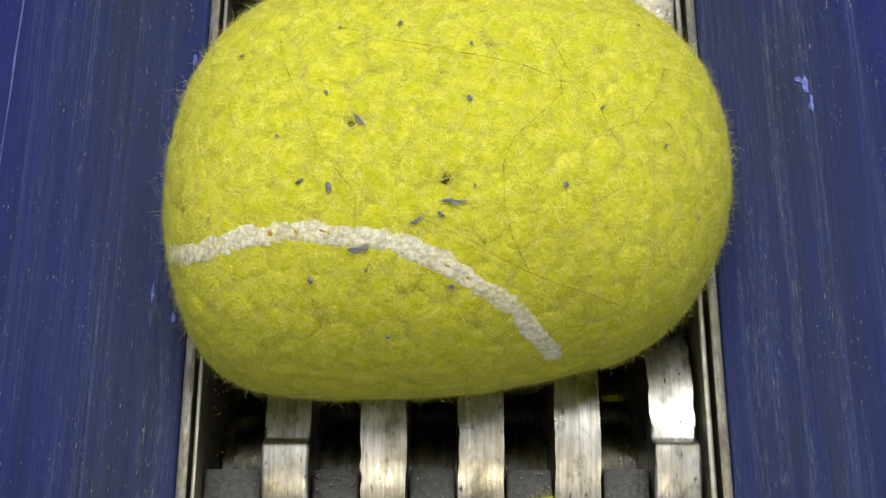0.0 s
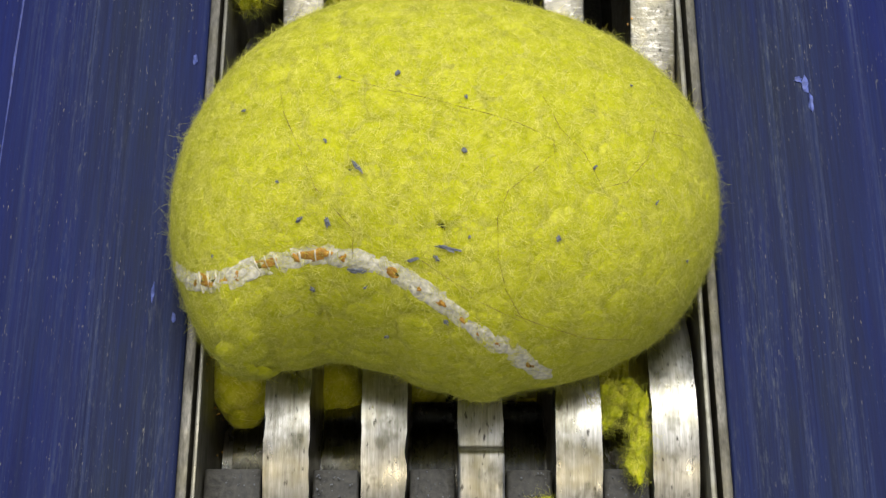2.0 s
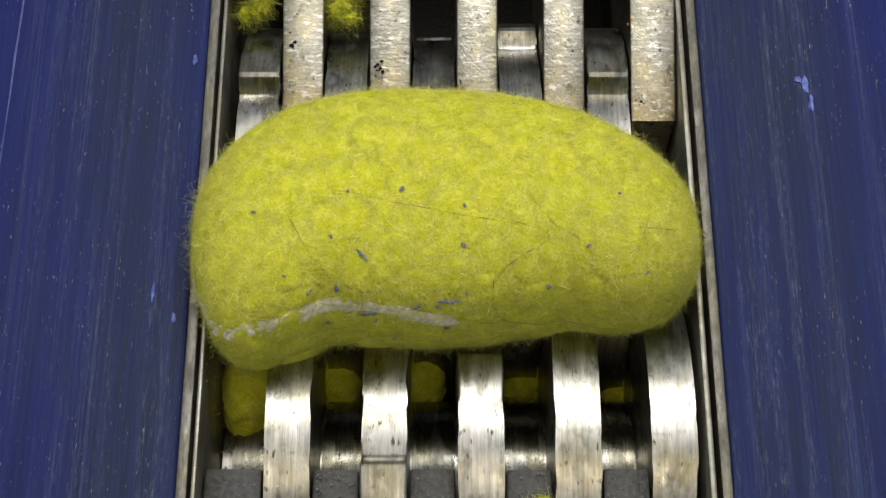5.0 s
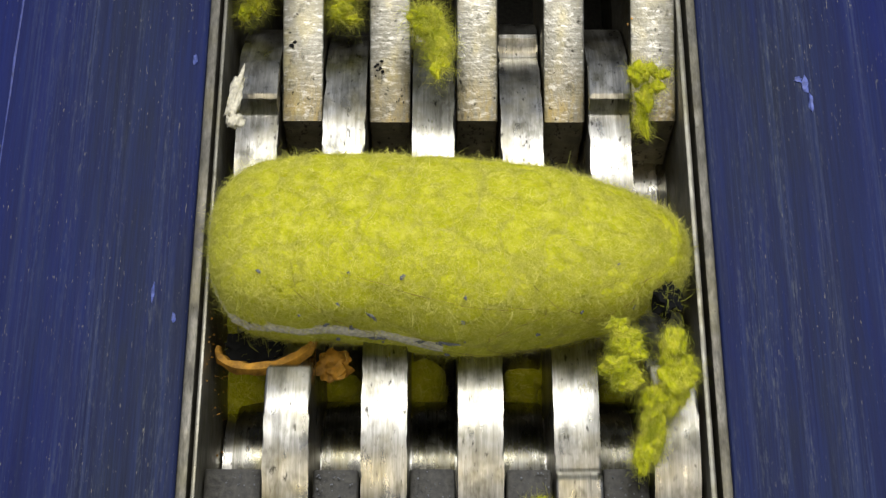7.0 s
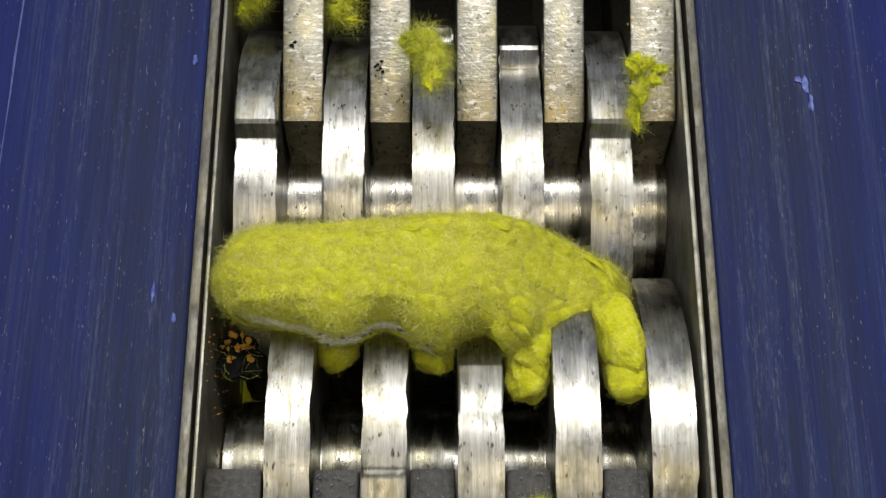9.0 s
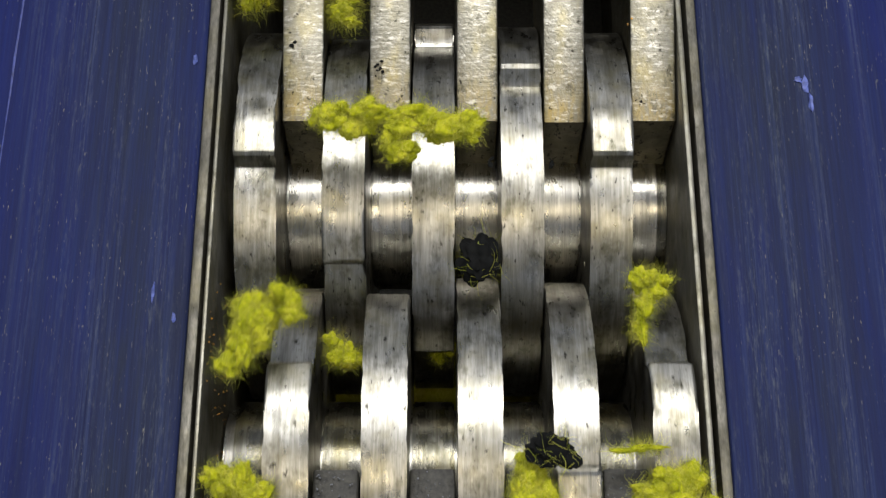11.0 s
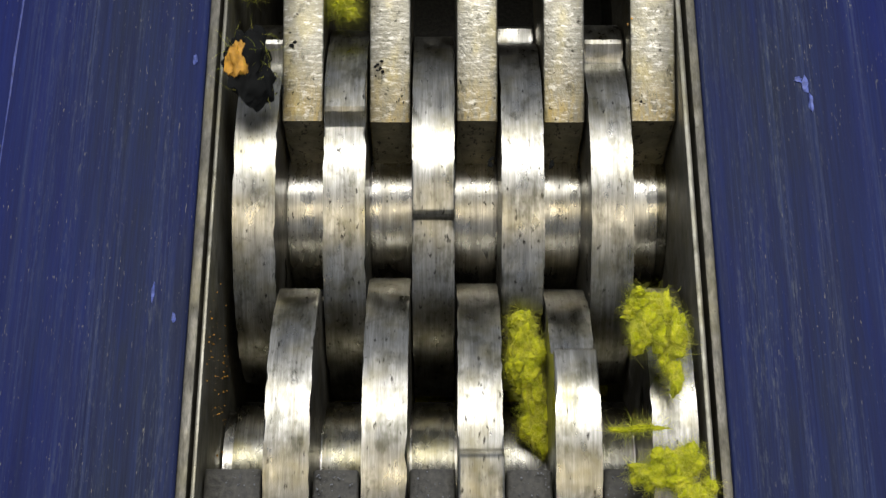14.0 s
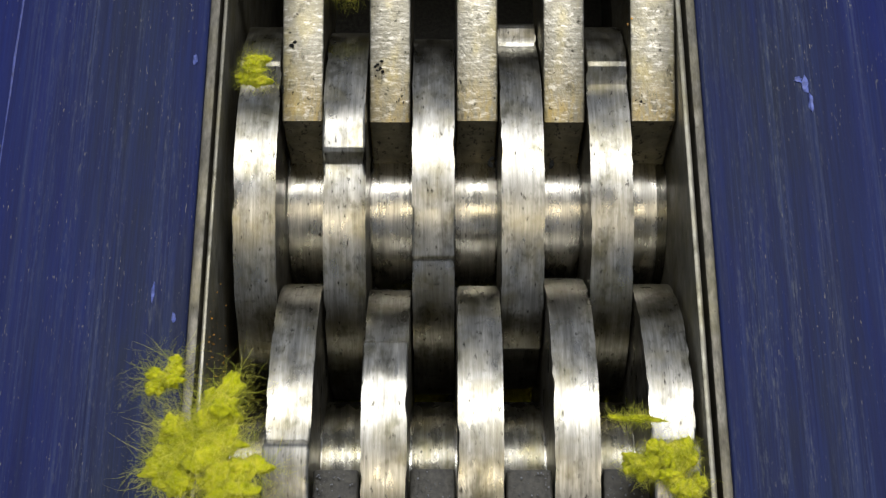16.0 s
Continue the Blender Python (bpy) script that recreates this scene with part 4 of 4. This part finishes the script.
    drift(right_tuft, [(0, 26, -19.9, 20), (11.9, 26, -19.9, 20), (12.2, 25.8, -2.9, 27), (12.5, 24.7, 7.3, 29), (12.8, 23.2, 10.7, 29), (13, 25.6, 18.8, 27), (13.3, 25.4, 14.9, 27), (13.6, 26, 9.2, 28), (13.8, 25.3, 8.4, 29), (14.1, 24.6, 8.5, 28), (14.4, 25.5, 4.4, 27), (14.6, 25.9, 5.9, 27), (14.9, 24.4, 9.6, 27), (15.2, 24.5, 11.5, 24), (15.4, 25.5, 16.3, 18), (15.8, 29.5, 25.1, -10), (16, 33.6, 32.8, -40)], 306)
    drift(black_one, [(0, -28.6, 67.1, 30), (11.6, -28.6, 67.1, 30), (12, -28.1, 52.5, 27), (12.4, -27.6, 43.9, 28), (12.6, -27.9, 35.8, 28), (12.8, -27.6, 30.1, 27), (13, -27.2, 22.8, 27), (13.2, -27.4, 17, 24), (13.5, -29, 15.5, 10), (14, -35.6, 28.7, -40), (16, -35.6, 28.7, -40)], 307)
    drift(black_two, [(0, -28.2, 67.1, 30), (13.4, -28.2, 67.1, 30), (13.8, -27.6, 49.4, 27), (14, -27.7, 45.7, 28), (14.2, -27.2, 37.5, 28), (14.5, -27.1, 31.2, 28), (14.8, -27.1, 22, 27), (15, -27.7, 14.3, 23), (15.3, -28.8, 11.5, 16), (15.7, -31.8, 16, -10), (16, -35.9, 24.7, -40)], 308)
    drift(top_left, [(0, -26.6, 67.1, 30), (14.6, -26.6, 67.1, 30), (15, -27.1, 55.3, 24), (15.6, -26.8, 52.9, 25), (16, -26.8, 46.4, 26)], 309)
    drift(thrown, [(0, -39.2, -39.1, 46), (15.2, -39.2, -39.1, 46), (15.45, -38, -27, 46), (15.6, -33.5, -17.5, 46), (15.8, -29.6, -12.4, 46), (16, -27.2, -10.6, 46)], 310)
    drift(bar_tuft, [(0, -15.8, 69, 22), (2, -16, 60.4, 22), (6.3, -15.4, 58.7, 22), (12.5, -15.4, 58.3, 22), (14.5, -15.6, 61.7, 20), (16, -15.8, 65.9, 18)], 311)
    drift(bar_tuft_two, [(0, -28.5, 67.5, 20), (3.8, -28.1, 59.8, 20), (9.5, -28.6, 61.2, 20), (11.5, -28.2, 61.7, 20), (16, -28.9, 67.5, 20)], 312)
    drift(flap_left, [(0, -30.2, 19.6, 8), (1.2, -29.5, 16.7, 12), (2.2, -28, 9.8, 12), (3, -27.9, 8.0, 11), (3.6, -27.6, 8.6, 9), (4.2, -27.6, 9.8, 6), (5.2, -27.8, 11.3, 6), (6.3, -30.2, 12.6, 2), (7.2, -30.3, 14.1, -2), (9.2, -32.7, 17.7, -20), (10.5, -36.1, 26.4, -45), (16, -36.1, 26.4, -45)], 313)
    drift(strip_one, [(0, -17.3, 18.6, -12), (0.4, -16.1, 11.9, -3.5), (2, -16, 9.6, 0.5), (3.4, -15.9, 11, 4.5), (4.2, -16.2, 12.1, 0.5), (6.3, -16.3, 12.6, -5.5), (8, -16.5, 14.2, 0), (8.6, -15.9, 16.5, 14), (9.2, -15.8, 14.9, 15), (10, -19.5, 24.4, -45), (16, -19.5, 24.4, -45)], 314)
    drift(strip_two, [(0, -4.6, 18.6, -12), (2, -4.5, 14.8, -8.5), (3.4, -4.5, 10.1, 0.5), (4.2, -4.4, 13.6, -3.5), (6.3, -4.4, 12.7, -3.5), (7.6, -4.4, 13.6, -3.5), (8.5, -3.3, 15.7, 16), (9.2, -3, 13.7, 16), (10.2, -4, 24.4, -45), (16, -4, 24.4, -45)], 315)
    drift(strip_three, [(0, 10.8, 21.1, -14), (2.4, 11, 17.8, -10), (4, 10.5, 17.1, -12.5), (6.3, 9.8, 12.7, -3.5), (7.6, 9.7, 11.4, 4.5), (8.5, 9.4, 9.6, 18), (9.2, 9.5, 10, 18), (10.2, 12, 25.4, -45), (16, 12, 25.4, -45)], 316)
    drift(front_hook, [(0, 17.1, -19.9, 20), (1.1, 17.1, -19.9, 20), (1.6, 17.9, -9.8, 24), (2, 19.8, -1.3, 22), (2.4, 20, 6.1, 20), (3, 21.8, 6.5, 10), (3.6, 22.5, 3.9, 6), (4.4, 24.4, 7.3, -10), (5.5, 28.6, 18.3, -45), (16, 28.6, 18.3, -45)], 317)
    drift(right_strand, [(0, 27.4, -19.9, 20), (5.8, 27.4, -19.9, 20), (6.3, 27.7, -6.8, 26), (6.5, 26.4, -2.9, 27), (6.8, 26.6, -5.7, 27), (7, 26.1, -0.4, 28), (7.3, 25.7, 5.8, 29), (7.6, 26.8, 12, 28), (8, 27.2, 16.4, 27), (8.3, 27.2, 14.6, 27), (8.6, 27.4, 13.4, 24), (8.9, 27.8, 14.5, 10), (9.4, 32.5, 25.2, -20), (10, 36.1, 30.6, -45), (16, 36.1, 30.6, -45)], 318)
    drift(right_clump, [(0, 19.2, -19.9, 20), (6.3, 19.2, -19.9, 20), (6.55, 19.2, -12.8, 22), (6.8, 19.4, 2.2, 29), (6.95, 19.2, 2.9, 30), (7.2, 19.9, 4.4, 31), (7.6, 22.6, 8.6, 28), (8, 22.6, 8.0, 27), (8.4, 21.5, 7.4, 25), (8.8, 21.2, 8.0, 20), (9.2, 21.7, 10, 8), (10, 29.2, 30.6, -45), (16, 29.2, 30.6, -45)], 319)
    drift(black_tip, [(0, 29.7, 19.1, 5), (4.2, 29.7, 19.1, 5), (6.3, 27.4, 11.9, 27), (7, 26.2, 12.2, 28), (7.4, 27.4, 16.8, 29), (7.8, 24.6, 16.2, 31), (8.2, 23.9, 15.6, 31), (8.5, 24.0, 13.8, 29), (8.9, 24.4, 13.1, 20), (9.5, 28.1, 25.2, -20), (10.2, 31.2, 30.6, -45), (16, 31.2, 30.6, -45)], 320)
    drift(torn_ring, [(0, -26.3, 16.3, 20), (4.2, -27, 15.5, 14), (5.4, -24.8, 11.6, 18), (6.3, -23.6, 9.4, 20), (7.2, -24.6, 8.6, 19), (7.8, -25.2, 10.6, 16), (8.2, -29, 13, 12), (8.6, -33.4, 23.3, -20), (9.4, -36.3, 30.6, -45), (16, -36.2, 28.5, -45)], 321)
    drift(torn_flap, [(0, -16.2, 14.7, 16), (4.2, -16.7, 17.1, 10), (6, -16.6, 13.8, 10), (6.8, -16.1, 8, 17), (7.4, -15.9, 7.2, 17), (8, -15.9, 11.3, 8), (9, -17.2, 17.8, -10), (10, -19.7, 30.6, -45), (16, -19.7, 30.6, -45)], 322)
    drift(top_right, [(0, 26.1, 67.1, 30), (5.8, 26.1, 67.1, 30), (6.3, 21.9, 52.2, 26), (7, 26, 44.5, 27), (7.4, 26.3, 36.7, 24), (7.6, 23.5, 52.2, 26), (8.2, 20.3, 52.5, 27), (8.6, 21.5, 48.7, 28), (8.9, 24.6, 45.1, 29), (9.2, 25.8, 41.9, 30), (10.2, 25.8, 30.4, 28), (11.3, 24.6, 13.1, 24), (11.7, 27.3, 17.1, 10), (12.2, 34.6, 32.8, -40), (16, 34.6, 32.8, -40)], 323)
    drift(green_black, [(0, 13, -19.9, 20), (10.2, 13, -19.9, 20), (11.3, 10.8, -3.9, 30), (11.5, 13, -0.7, 29), (11.7, 11.8, 12.3, 22), (12.2, 12.4, 16.3, 20), (12.6, 12.9, 19.6, 14), (13.2, 15.3, 29, -20), (13.8, 17.1, 34.7, -45), (16, 17.1, 34.7, -45)], 324)
    drift(gap_black, [(0, 4.7, 37, -40), (10, 4.7, 37, -40), (11.1, 3.2, 20.3, 20), (11.6, 3.2, 18.8, 18), (12, 2.6, 20.4, 14), (12.6, 3.3, 29, -20), (13.2, 3.8, 34.7, -45), (16, 3.8, 34.7, -45)], 325)
    drift(mid_tuft, [(0, -5.1, 67.1, 30), (5.8, -5.1, 67.1, 30), (6.3, -11, 48.8, 30), (6.8, -3.5, 49.1, 31), (7.2, -3.1, 49.1, 31), (7.6, -8.4, 48.2, 31), (8.2, -7.3, 49.1, 31), (8.7, -7.3, 49.1, 31), (8.95, -4.6, 46.5, 32), (9.2, -2.6, 41.8, 32), (9.8, -2, 26.5, 31), (10.4, -2.4, 19.6, 16), (11, -2.6, 32.8, -40), (16, -2.6, 32.8, -40)], 340)
    drift(strip_four, [(0, 24.7, 18.6, -12), (0.8, 22.4, 10.8, -1.5), (2.4, 22.4, 10.4, -1.5), (4, 23.3, 12.6, -5.5), (6.3, 23.2, 14.2, -7.5), (7.4, 22.4, 13.7, 0.5), (8.2, 21.1, 10, 18), (8.7, 21.3, 8.8, 18), (9.2, 21.3, 10, 19), (10, 29, 25.4, -45), (16, 29, 25.4, -45)], 341)
    drift(pale_scrap, [(0, -29.7, 67.1, 30), (5.5, -29.7, 67.1, 30), (6.3, -29.4, 54.7, 25), (6.8, -29, 45.4, 27), (7, -29.3, 42.3, 27), (7.2, -29.4, 34.8, 26), (7.6, -29.7, 24.4, 20), (8.2, -34.8, 25.2, -20), (9, -38.3, 30.6, -45), (16, -38.3, 30.6, -45)], 342)
    drift(residue_one, [(0, -18.1, 25.4, -45), (9.6, -18.1, 25.4, -45), (10.6, -15.2, 9.3, 2), (11.2, -15, 10.0, 20), (11.5, -14.9, 10.4, 24), (11.8, -15, 7.4, 16), (12.2, -15.2, 8.4, 8), (12.6, -15.2, 10, -3), (13.0, -15.8, 14, -20), (14.2, -18.4, 25.4, -45), (16, -18.4, 25.4, -45)], 350)
    drift(residue_two, [(0, -3.1, 34.7, -45), (9.6, -3.1, 34.7, -45), (10.6, -3, 16, 2), (12.8, -3, 16.9, 2), (13.6, -3.1, 19.6, -10), (14.4, -3.3, 30.6, -45), (16, -3.3, 30.6, -45)], 351)
    drift(crumbly, [(0, -36, 34.9, -40), (7, -35.9, 32.8, -40), (7.8, -29.9, 12.7, 4), (8.3, -29.3, 9.8, 12), (9.2, -28.9, 9.9, 14), (9.8, -33.7, 21.5, -20), (10.4, -37.2, 28.5, -45), (16, -37.2, 28.5, -45)], 360)
    drift(front_rider, [(0, -8.1, -19.9, 20), (5.9, -8.1, -19.9, 20), (6.3, -8, -9.2, 28), (6.5, -8.1, -1.4, 28), (6.7, -8.1, 4.7, 26), (7, -8.8, 14.6, 8), (7.6, -10.7, 32.6, -45), (16, -10.7, 32.6, -45)], 361)


motions()
